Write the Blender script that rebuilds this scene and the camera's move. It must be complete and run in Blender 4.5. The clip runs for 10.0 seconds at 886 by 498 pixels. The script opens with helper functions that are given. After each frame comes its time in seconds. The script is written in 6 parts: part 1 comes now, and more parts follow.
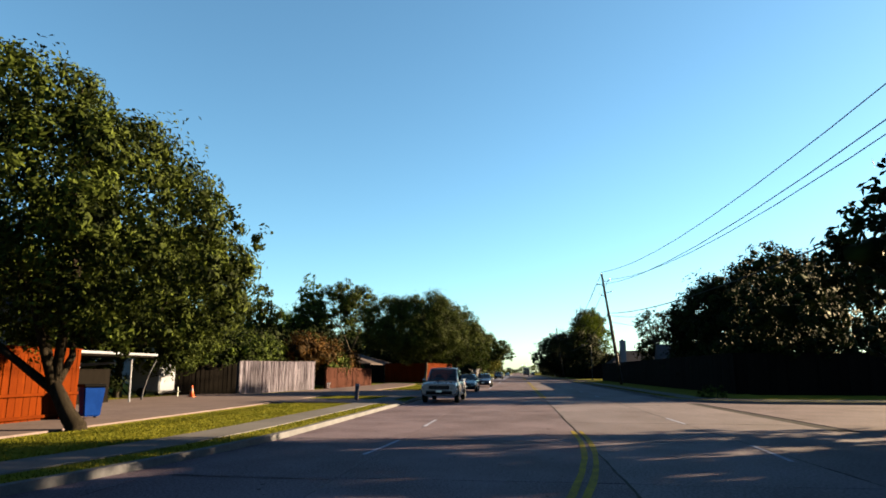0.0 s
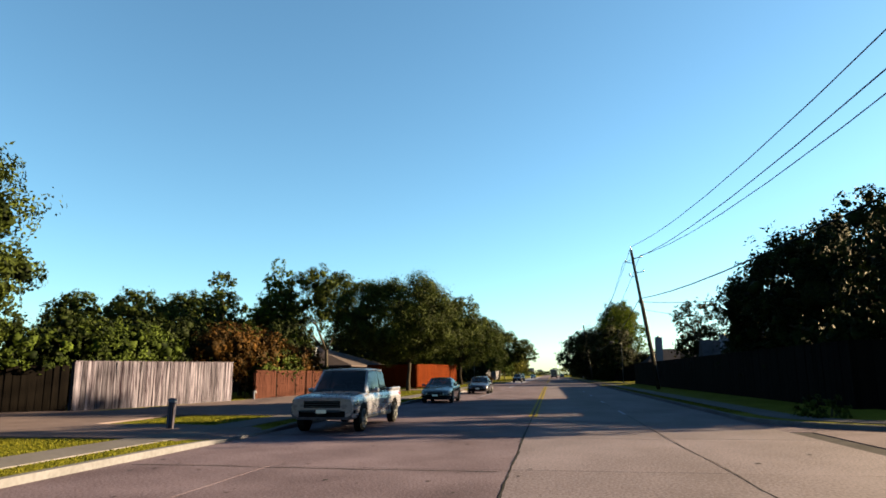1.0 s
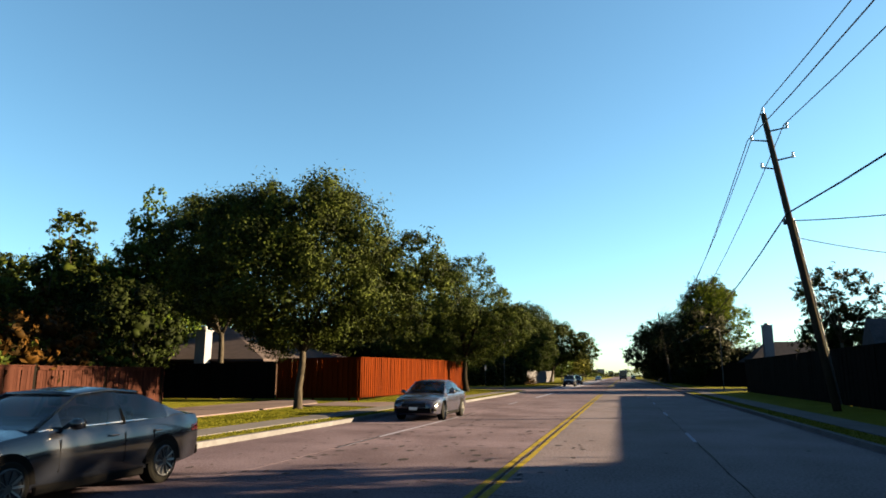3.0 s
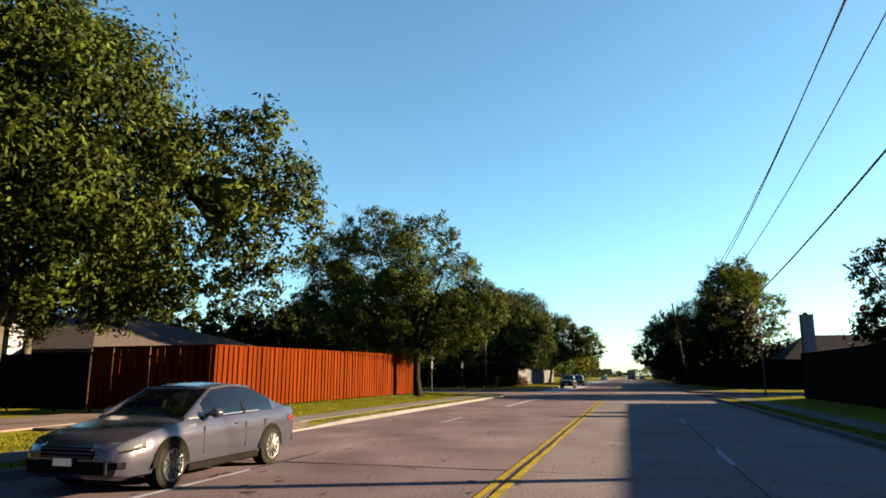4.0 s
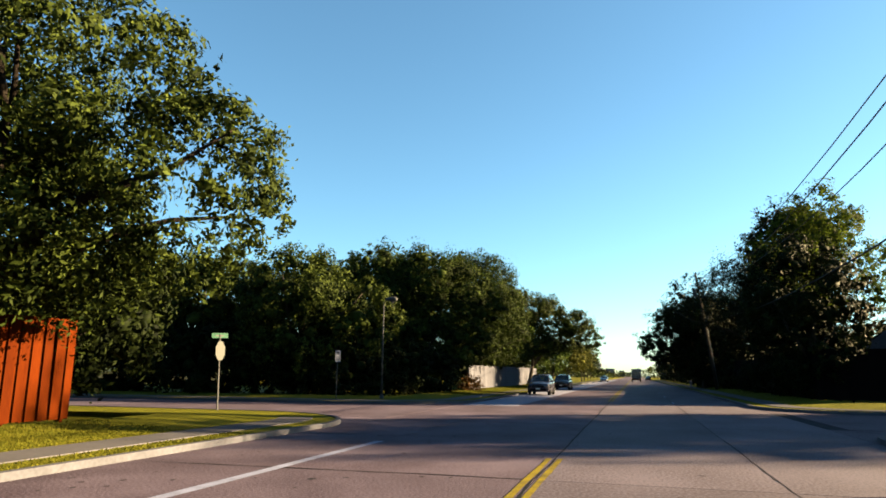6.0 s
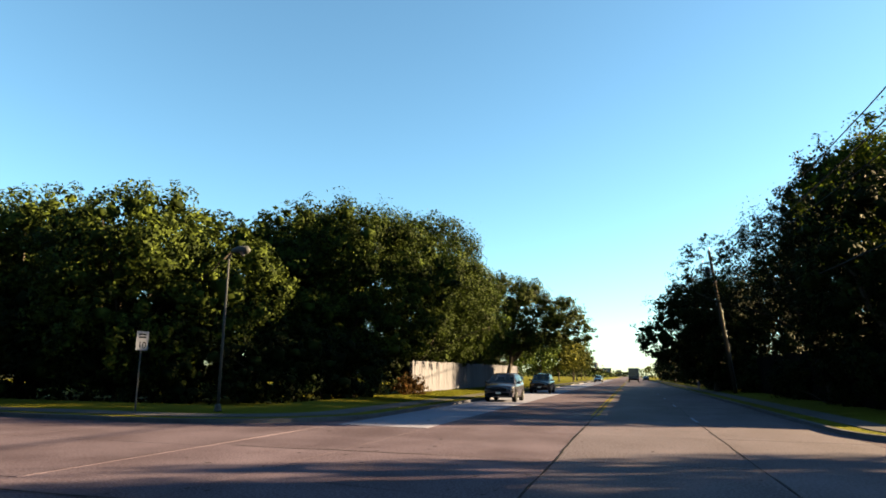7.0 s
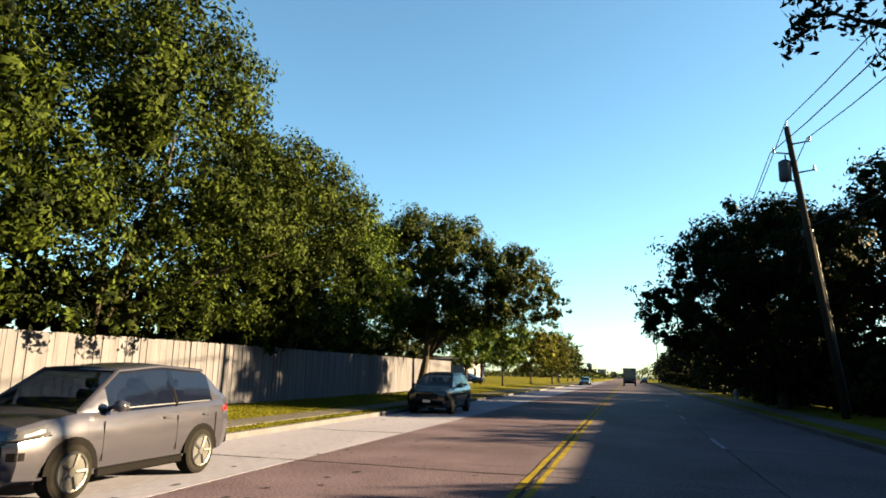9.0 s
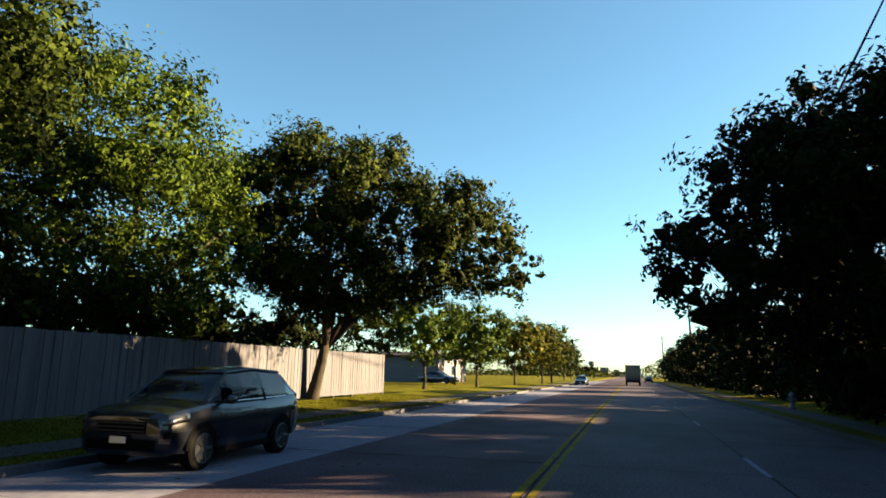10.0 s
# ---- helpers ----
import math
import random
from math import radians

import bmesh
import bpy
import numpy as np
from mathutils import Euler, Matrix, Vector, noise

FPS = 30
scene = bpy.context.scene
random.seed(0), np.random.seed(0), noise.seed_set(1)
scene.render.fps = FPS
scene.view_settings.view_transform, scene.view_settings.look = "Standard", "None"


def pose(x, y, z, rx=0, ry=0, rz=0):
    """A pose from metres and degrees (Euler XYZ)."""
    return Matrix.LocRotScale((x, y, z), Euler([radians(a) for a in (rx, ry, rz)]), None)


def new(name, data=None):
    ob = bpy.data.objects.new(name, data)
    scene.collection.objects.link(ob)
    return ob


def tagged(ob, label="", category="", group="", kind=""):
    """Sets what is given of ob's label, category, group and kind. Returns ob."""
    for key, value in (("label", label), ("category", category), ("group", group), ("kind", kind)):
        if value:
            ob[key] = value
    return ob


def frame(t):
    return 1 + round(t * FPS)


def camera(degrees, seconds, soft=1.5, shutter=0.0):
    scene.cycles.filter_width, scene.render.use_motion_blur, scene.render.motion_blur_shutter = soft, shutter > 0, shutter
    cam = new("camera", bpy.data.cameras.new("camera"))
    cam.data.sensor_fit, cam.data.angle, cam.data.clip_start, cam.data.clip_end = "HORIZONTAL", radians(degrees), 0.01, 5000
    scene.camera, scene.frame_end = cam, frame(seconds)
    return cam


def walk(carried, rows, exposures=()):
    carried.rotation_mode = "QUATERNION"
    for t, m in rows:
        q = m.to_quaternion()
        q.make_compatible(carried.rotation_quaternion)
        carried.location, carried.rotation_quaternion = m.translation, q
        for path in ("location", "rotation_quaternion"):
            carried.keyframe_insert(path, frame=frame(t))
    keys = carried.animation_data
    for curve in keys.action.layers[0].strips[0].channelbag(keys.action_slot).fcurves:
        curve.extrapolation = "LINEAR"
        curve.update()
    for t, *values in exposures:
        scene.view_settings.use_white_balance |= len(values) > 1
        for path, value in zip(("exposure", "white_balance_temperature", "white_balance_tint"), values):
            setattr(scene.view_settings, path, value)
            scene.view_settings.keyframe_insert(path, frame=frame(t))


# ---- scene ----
cam = camera(67.98, 10.0, soft=1.7)
# seconds, eye x y z, yaw to the left, pitch up, roll
PATH = [
    (0, -1.606, -4.458, 1.642, 6.428, 10.585, 0.143),
    (0.5, -0.312, 3.431, 1.650, 7.057, 10.696, -0.008),
    (1, 0.778, 12.312, 1.651, 9.146, 10.816, -0.292),
    (1.5, 1.505, 20.890, 1.646, 11.587, 10.825, -0.376),
    (2, 1.880, 29.177, 1.647, 13.471, 10.777, -0.024),
    (2.2, 1.966, 32.448, 1.649, 14.030, 10.769, 0.054),
    (3.3, 2.050, 50.274, 1.651, 15.333, 10.897, -0.047),
    (3.5, 2.023, 53.557, 1.644, 15.464, 10.873, -0.068),
    (4, 1.979, 61.441, 1.627, 15.811, 10.841, 0.162),
    (4.5, 1.919, 69.203, 1.646, 16.094, 10.803, 0.079),
    (5, 1.779, 77.081, 1.672, 16.177, 10.846, 0.322),
    (5.5, 1.700, 84.919, 1.657, 16.159, 10.799, 0.477),
    (6, 1.599, 92.897, 1.630, 16.145, 10.759, 0.507),
    (6.2, 1.597, 96.134, 1.640, 16.105, 10.746, 0.504),
    (7.3, 1.466, 113.365, 1.638, 15.913, 10.615, 0.974),
    (7.5, 1.432, 116.600, 1.631, 15.894, 10.594, 1.082),
    (8, 1.438, 124.652, 1.644, 15.858, 10.663, 1.252),
    (8.5, 1.525, 132.750, 1.661, 15.780, 10.719, 1.333),
    (9, 1.479, 141.022, 1.662, 15.717, 10.614, 1.501),
    (9.5, 1.533, 149.340, 1.641, 15.766, 10.555, 1.092),
    (10, 1.464, 157.775, 1.668, 15.900, 10.544, 1.198),
]
EXPOSURE = [(0.0, 3.63, 6500, -4), (2.2, 3.63, 6500, -4), (3.5, 3.75, 6650, -4), (4.5, 3.75, 6600, -4), (6.2, 3.83, 6650, -4), (7.5, 4.01, 6900, -4), (8.5, 3.98, 6900, -4), (10.0, 3.88, 6900, -4)]
walk(cam, [(t, pose(x, y, z, 90 + pitch, 0, yaw) @ pose(0, 0, 0, 0, 0, roll)) for t, x, y, z, yaw, pitch, roll in PATH], EXPOSURE)

# ---- light: low evening sun from the right and a little ahead ----
SUN = Vector((1.0, 0.45, 0.284)).normalized()
SUN_HEIGHT, SUN_AZIMUTH = math.asin(SUN.z), math.atan2(SUN.x, SUN.y)
world = bpy.data.worlds.new("sky")
scene.world = world
world.use_nodes = True
wn, wl = world.node_tree.nodes, world.node_tree.links
sky = wn.new("ShaderNodeTexSky")
sky.sky_type, sky.sun_disc = "NISHITA", False
sky.sun_elevation, sky.sun_rotation = SUN_HEIGHT, SUN_AZIMUTH
sky.altitude, sky.air_density, sky.dust_density, sky.ozone_density = 0, 0.9, 0.35, 3.4
haze = wn.new("ShaderNodeVectorMath")     # a slightly greener blue than the clear-air model gives
haze.operation, haze.inputs[1].default_value = "MULTIPLY", (0.97, 1.02, 0.96)
wl.new(sky.outputs[0], haze.inputs[0]), wl.new(haze.outputs[0], wn["Background"].inputs[0])
wn["Background"].inputs[1].default_value = 0.0237
lamp = bpy.data.lights.new("sun", "SUN")
lamp.energy, lamp.angle, lamp.color = 5.0, radians(0.6), (1.0, 0.68, 0.40)
sun = new("sun", lamp)
sun.rotation_mode = "QUATERNION"
sun.rotation_quaternion = SUN.to_track_quat("Z", "Y")
sun.location = (60, 60, 60)


# ---- materials ----
def shader(name):
    m = bpy.data.materials.new(name)
    m.use_nodes = True
    return m, m.node_tree.nodes, m.node_tree.links, m.node_tree.nodes["Principled BSDF"]


def surface(name, low, high, scale=1.0, stretch=(1, 1, 1), rough=0.8, fine=12.0, bump=0.3, depth=0.01, metal=0.0, vary=0.0, spec=0.012, big=0.5, hard=0.18):
    """A procedural surface: two scales of noise between two colours, fine relief, and a shift from piece to piece."""
    m, n, l, p = shader(name)
    geo, mp = n.new("ShaderNodeNewGeometry"), n.new("ShaderNodeMapping")
    mp.inputs["Scale"].default_value = stretch
    l.new(geo.outputs["Position"], mp.inputs[0])
    a, b, mix = n.new("ShaderNodeTexNoise"), n.new("ShaderNodeTexNoise"), n.new("ShaderNodeMix")
    a.inputs["Scale"].default_value, a.inputs["Detail"].default_value = scale, 5
    b.inputs["Scale"].default_value, b.inputs["Detail"].default_value = scale * fine, 4
    l.new(mp.outputs[0], a.inputs[0]), l.new(mp.outputs[0], b.inputs[0])
    mix.inputs[0].default_value = 1 - big
    l.new(a.outputs[0], mix.inputs[2]), l.new(b.outputs[0], mix.inputs[3])
    ramp = n.new("ShaderNodeValToRGB")
    ramp.color_ramp.elements[0].position, ramp.color_ramp.elements[1].position = 0.5 - hard, 0.5 + hard
    ramp.color_ramp.elements[0].color, ramp.color_ramp.elements[1].color = (*low, 1), (*high, 1)
    l.new(mix.outputs[0], ramp.inputs[0])
    colour = ramp.outputs[0]
    if vary:
        info, spread, hsv = n.new("ShaderNodeObjectInfo"), n.new("ShaderNodeMapRange"), n.new("ShaderNodeHueSaturation")
        spread.inputs[3].default_value, spread.inputs[4].default_value = 1 - vary, 1 + vary
        l.new(info.outputs["Random"], spread.inputs[0]), l.new(spread.outputs[0], hsv.inputs["Value"]), l.new(colour, hsv.inputs["Color"])
        colour = hsv.outputs[0]
    l.new(colour, p.inputs["Base Color"])
    p.inputs["Roughness"].default_value, p.inputs["Metallic"].default_value = rough, metal
    p.inputs["Specular IOR Level"].default_value = spec
    if bump:
        bm_ = n.new("ShaderNodeBump")
        bm_.inputs["Strength"].default_value, bm_.inputs["Distance"].default_value = bump, depth
        l.new(b.outputs[0], bm_.inputs["Height"]), l.new(bm_.outputs[0], p.inputs["Normal"])
    return m


def plain(name, colour, rough=0.5, metal=0.0, coat=0.0, spec=0.5):
    m, n, l, p = shader(name)
    t = n.new("ShaderNodeTexNoise")
    t.inputs["Scale"].default_value = 9
    r = n.new("ShaderNodeMapRange")
    r.inputs[3].default_value, r.inputs[4].default_value = rough * 0.8, min(1, rough * 1.2)
    l.new(t.outputs[0], r.inputs[0]), l.new(r.outputs[0], p.inputs["Roughness"])
    p.inputs["Base Color"].default_value = (*colour, 1)
    p.inputs["Metallic"].default_value, p.inputs["Coat Weight"].default_value = metal, coat
    p.inputs["Specular IOR Level"].default_value = spec
    return m


def leafage(name, low, high, through_=0.14):
    """Leaves: each leaf its own tone, a little light passing through."""
    m, n, l, p = shader(name)
    geo, ramp = n.new("ShaderNodeNewGeometry"), n.new("ShaderNodeValToRGB")
    ramp.color_ramp.elements[0].color, ramp.color_ramp.elements[1].color = (*low, 1), (*high, 1)
    ramp.color_ramp.elements[0].position, ramp.color_ramp.elements[1].position = 0.36, 0.9
    big, add = n.new("ShaderNodeTexNoise"), n.new("ShaderNodeMath")
    big.inputs["Scale"].default_value = 1.1
    l.new(geo.outputs["Position"], big.inputs[0])
    add.operation = "MULTIPLY_ADD"
    add.inputs[1].default_value = 0.34
    l.new(geo.outputs["Random Per Island"], add.inputs[0]), l.new(big.outputs[0], add.inputs[2])
    sub = n.new("ShaderNodeMath")
    sub.operation, sub.inputs[1].default_value = "SUBTRACT", 0.12
    l.new(add.outputs[0], sub.inputs[0]), l.new(sub.outputs[0], ramp.inputs[0])
    l.new(ramp.outputs[0], p.inputs["Base Color"])
    p.inputs["Roughness"].default_value, p.inputs["Specular IOR Level"].default_value = 0.7, 0.03
    tr, mx = n.new("ShaderNodeBsdfTranslucent"), n.new("ShaderNodeMixShader")
    l.new(ramp.outputs[0], tr.inputs[0])
    mx.inputs[0].default_value = through_
    out = n["Material Output"]
    l.new(p.outputs[0], mx.inputs[1]), l.new(tr.outputs[0], mx.inputs[2]), l.new(mx.outputs[0], out.inputs[0])
    return m


CONCRETE_ROAD = surface("road_concrete", (0.0280, 0.0213, 0.0296), (0.0690, 0.0567, 0.0771), 0.5, (1, 0.8, 1), 0.8, 52, 0.6, 0.012, vary=0.09, big=0.38, hard=0.10, spec=0.04)
GREY_ROAD = surface("greyer_road_concrete", (0.0400, 0.0343, 0.0441), (0.0730, 0.0647, 0.0838), 0.5, (1, 0.6, 1), 0.8, 44, 0.4, 0.008, vary=0.09, big=0.35, hard=0.09, spec=0.04)
PALE_ROAD = surface("newer_pale_concrete", (0.0888, 0.0930, 0.1278), (0.1344, 0.1410, 0.1946), 0.5, (1, 0.25, 1), 0.8, 30, 0.5, 0.008, vary=0.06, big=0.4, spec=0.04)
JOINT = surface("joint_tar", (0.0111, 0.0110, 0.0142), (0.0278, 0.0275, 0.0334), 2.0, rough=0.9)
CRACK = surface("crack_sealer", (0.0067, 0.0067, 0.0070), (0.0166, 0.0165, 0.0174), 3.0, rough=0.7)
KERB_MAT = surface("kerb_concrete", (0.0391, 0.0400, 0.0479), (0.0651, 0.0671, 0.0821), 1.2, rough=0.85, vary=0.08)
WALK_MAT = surface("sidewalk_concrete", (0.0424, 0.0416, 0.0457), (0.0652, 0.0643, 0.0731), 1.0, rough=0.85, vary=0.07)
ALLEY_MAT = surface("alley_concrete", (0.0459, 0.0366, 0.0409), (0.0779, 0.0638, 0.0704), 0.7, rough=0.85, vary=0.05)
LAWN = surface("lawn", (0.0350, 0.0395, 0.0043), (0.0829, 0.0789, 0.0103), 0.6, rough=0.95, fine=30, bump=0.9, depth=0.05)
GROUND_MAT = surface("dry_ground", (0.0120, 0.0124, 0.0060), (0.0240, 0.0242, 0.0121), 0.2, rough=0.95, fine=25, bump=0.6, depth=0.05)
GRASS = leafage("grass_blades", (0.0333, 0.0395, 0.0043), (0.0814, 0.0775, 0.0095), 0.3)
YELLOW = surface("yellow_paint", (0.060, 0.050, 0.016), (0.140, 0.112, 0.010), 2.5, rough=0.7, fine=14, bump=0.1, hard=0.12)
WHITE_LINE = surface("worn_white_paint", (0.0799, 0.0868, 0.1252), (0.1678, 0.1874, 0.2782), 3.0, rough=0.7, fine=14, bump=0.1)
RED_WOOD = surface("red_stained_cedar", (0.0244, 0.0036, 0.0003), (0.0429, 0.0074, 0.0005), 1.6, (2, 2, 0.18), 0.75, 14, 0.35, 0.008, vary=0.16)
GREY_WOOD = surface("weathered_grey_wood", (0.0050, 0.0031, 0.0052), (0.0580, 0.0551, 0.0762), 2.4, (3, 3, 0.12), 0.9, 3.5, 0.5, 0.01, vary=0.5, hard=0.10, big=0.4)
BROWN_WOOD = surface("faded_brown_wood", (0.0090, 0.0034, 0.0029), (0.0290, 0.0122, 0.0100), 2.0, (3, 3, 0.2), 0.9, 12, 0.45, 0.01, vary=0.18)
PALE_WOOD = surface("pale_weathered_wood", (0.0414, 0.0415, 0.0506), (0.0683, 0.0710, 0.0887), 1.8, (3, 3, 0.16), 0.9, 12, 0.4, 0.008, vary=0.10)
# near-black brown: the shade on the fences is put into this colour
DARK_SHADED_WOOD = surface("dark_shaded_wood", (0.0020, 0.0017, 0.0017), (0.0043, 0.0036, 0.0034), 2.0, (3, 3, 0.2), 0.9, 12, 0.4, 0.008, vary=0.2)
BARK = surface("bark", (0.0100, 0.0088, 0.0075), (0.0400, 0.0352, 0.0300), 3.0, (2, 2, 0.6), 0.95, 7, 0.9, 0.03)
DARK_BARK = surface("dark_ridged_bark", (0.0030, 0.0026, 0.0022), (0.0170, 0.0140, 0.0115), 4.0, (2.5, 2.5, 0.5), 0.95, 6, 1.0, 0.05)
POLE_WOOD = surface("pole_wood", (0.0120, 0.0106, 0.0090), (0.0280, 0.0242, 0.0209), 2.0, (4, 4, 0.3), 0.9, 10, 0.4, 0.01)
STEEL = plain("galvanised_steel", (0.45, 0.46, 0.47), 0.45, 0.8)
CAN_GREY = plain("transformer_grey", (0.0207, 0.0252, 0.0352), 0.55, 0.0, spec=0.2)
LAMP_STEEL = plain("dull_lamp_steel", (0.0200, 0.0222, 0.0250), 0.7, 0.1, spec=0.2)
DARK_METAL = plain("dark_metal", (0.0222, 0.0244, 0.0312), 0.5, 0.6)
RUBBER = surface("rubber", (0.004, 0.004, 0.004), (0.010, 0.010, 0.010), 6, rough=0.85)
GLASS = plain("tinted_car_glass", (0.003, 0.004, 0.009), 0.06, 0.0, 0.0, 0.45)
CAR_GLASS, gn, gl, gp = shader("see_through_car_glass")
gp.inputs["Base Color"].default_value, gp.inputs["Roughness"].default_value, gp.inputs["Specular IOR Level"].default_value = (0.002, 0.003, 0.008, 1), 0.04, 0.38
clear, half = gn.new("ShaderNodeBsdfTransparent"), gn.new("ShaderNodeMixShader")
clear.inputs[0].default_value, half.inputs[0].default_value = (0.6, 0.75, 1.0, 1), 0.24
gl.new(gp.outputs[0], half.inputs[1]), gl.new(clear.outputs[0], half.inputs[2]), gl.new(half.outputs[0], gn["Material Output"].inputs[0])
CHROME = plain("chrome", (0.32, 0.32, 0.33), 0.22, 1.0)
ALLOY = plain("alloy", (0.0260, 0.0285, 0.0340), 0.4, 0.4)
LAMP_GLASS = plain("lamp_glass", (0.05, 0.052, 0.062), 0.1, 0.4, 0.5)
RED_GLASS = plain("red_lamp_glass", (0.070, 0.004, 0.004), 0.15, 0.0, 0.5, 0.2)
BLACK_PLASTIC = plain("black_plastic", (0.0022, 0.0022, 0.0028), 0.6, spec=0.02)
WHITE_PAINT = surface("white_paint", (0.0814, 0.0871, 0.1133), (0.1110, 0.1197, 0.1554), 0.8, rough=0.7, bump=0.1)
CREAM_WALL = surface("cream_siding", (0.0792, 0.0791, 0.0889), (0.1079, 0.1088, 0.1240), 0.8, (1, 1, 6), rough=0.8, bump=0.2)
BRICK_WALL = surface("brown_brick", (0.0120, 0.0079, 0.0066), (0.0240, 0.0158, 0.0135), 1.4, rough=0.9, fine=8)
SHINGLE = surface("grey_shingles", (0.0204, 0.0198, 0.0239), (0.0408, 0.0404, 0.0493), 1.6, rough=0.95, fine=9, bump=0.5, depth=0.02)
TAN_SHINGLE = surface("tan_shingles", (0.0220, 0.0184, 0.0202), (0.0420, 0.0350, 0.0382), 1.6, (1, 1, 5), 0.95, 9, 0.5, 0.02)
BLUE_BIN = surface("blue_plastic", (0.0020, 0.0110, 0.0750), (0.0040, 0.0198, 0.1199), 3, rough=0.45, bump=0.05)
SIGN_GREEN = plain("sign_green", (0.0026, 0.0403, 0.0221), 0.5, spec=0.1)
BARE_SHEET = plain("bare_aluminium_sheet", (0.0414, 0.0440, 0.0416), 0.6, 0.0, spec=0.1)
LEAF_OAK = leafage("oak_leaves", (0.0024, 0.0045, 0.0012), (0.0330, 0.0453, 0.0076))
LEAF_ELM = leafage("elm_leaves", (0.0032, 0.0062, 0.0014), (0.0381, 0.0525, 0.0090))
LEAF_DEEP = leafage("deep_green_leaves", (0.0022, 0.0043, 0.0010), (0.0302, 0.0448, 0.0066))
LEAF_BRIGHT = leafage("bright_leaves", (0.0073, 0.0156, 0.0027), (0.0450, 0.0664, 0.0079))
LEAF_YELLOW = leafage("yellowing_leaves", (0.0124, 0.0161, 0.0027), (0.0743, 0.0755, 0.0087))
LEAF_RUST = leafage("rusty_leaves", (0.0080, 0.0050, 0.0016), (0.0400, 0.0190, 0.0036))
# near-black leaves: backlight and shade are put into the colour
LEAF_SHADED = leafage("shade_darkened_leaves", (0.0016, 0.0030, 0.0009), (0.0107, 0.0157, 0.0030), 0.06)
# brighter, half-translucent leaves: the glow of low sun is put into them
LEAF_GLOW = leafage("sun_brightened_leaves", (0.0093, 0.0165, 0.0027), (0.0521, 0.0721, 0.0085), 0.5)


# ---- mesh helpers ----
def part(name, bm, material, parent, label="", smooth=False):
    me = bpy.data.meshes.new(name)
    bm.to_mesh(me)
    bm.free()
    me.materials.append(material)
    if smooth:
        me.shade_smooth()
    ob = new(name, me)
    ob.parent = parent
    return tagged(ob, label) if label else ob


def shared(name, me, parent, m):
    ob = new(name, me)
    ob.parent, ob.matrix_basis = parent, m
    return ob


def thing(name, label, category, group="", at=None, kind=""):
    ob = new(name)
    ob.empty_display_size = 0.3
    if at is not None:
        ob.matrix_basis = at
    return tagged(ob, label, category, group, kind)


def mesh_of(name, bm, material, smooth=False):
    me = bpy.data.meshes.new(name)
    bm.to_mesh(me)
    bm.free()
    me.materials.append(material)
    if smooth:
        me.shade_smooth()
    return me


def box(bm, x0, x1, y0, y1, z0, z1, bevel=0.0):
    m = Matrix.Translation(((x0 + x1) / 2, (y0 + y1) / 2, (z0 + z1) / 2)) @ Matrix.Diagonal((x1 - x0, y1 - y0, z1 - z0, 1))
    vs = bmesh.ops.create_cube(bm, size=1, matrix=m)["verts"]
    if bevel:
        bmesh.ops.bevel(bm, geom=list({e for v in vs for e in v.link_edges}), offset=bevel, segments=1, affect="EDGES")
    return bm


def boxed(*a, bevel=0.0):
    return box(bmesh.new(), *a, bevel=bevel)


def tube(bm, pts, radii, sides=8):
    """A tube through points, closed at both ends."""
    rings, pts = [], [Vector(p) for p in pts]
    for i, p in enumerate(pts):
        d = (pts[min(i + 1, len(pts) - 1)] - pts[max(i - 1, 0)]).normalized()
        u = d.orthogonal().normalized() if abs(d.x) > 0.9 else d.cross(Vector((1, 0, 0))).normalized()
        w = d.cross(u)
        rings.append([bm.verts.new(p + radii[i] * (u * math.cos(a) + w * math.sin(a))) for a in [2 * math.pi * k / sides for k in range(sides)]])
    for r, s in zip(rings, rings[1:]):
        for k in range(sides):
            bm.faces.new((r[k], r[(k + 1) % sides], s[(k + 1) % sides], s[k]))
    bm.faces.new(rings[0][::-1]), bm.faces.new(rings[-1])
    return bm


def tubed(pts, radii, sides=8):
    return tube(bmesh.new(), pts, radii, sides)


def prism(outline, z0, z1):
    """An upright prism over a flat outline."""
    bm = bmesh.new()
    a, b = [bm.verts.new((x, y, z0)) for x, y in outline], [bm.verts.new((x, y, z1)) for x, y in outline]
    n = len(a)
    for i in range(n):
        bm.faces.new((a[i], a[(i + 1) % n], b[(i + 1) % n], b[i]))
    bm.faces.new(a[::-1]), bm.faces.new(b)
    bmesh.ops.recalc_face_normals(bm, faces=bm.faces)
    return bm


# ---- the ground, the lawns beside the road, kerbs and sidewalks ----
EDGE_L, EDGE_R = -7.45, 7.35     # the gutters
bm = bmesh.new()
cells = [-3000, -600, -200, -60, 60, 200, 600, 3000]
grid = [[bm.verts.new((x, y + 150, -0.12)) for x in cells] for y in cells]
for r, s in zip(grid, grid[1:]):
    for k in range(len(cells) - 1):
        bm.faces.new((r[k], r[k + 1], s[k + 1], s[k]))
tagged(part("ground", bm, GROUND_MAT, None), "dry grass and bare earth all round", "ground", kind="structure")


def bend(y):
    """How far the road swings to the left before the first straight."""
    return -0.01 * max(0.0, 14 - y) ** 2 if y > -8 else -4.84 - 0.44 * (-8 - y)


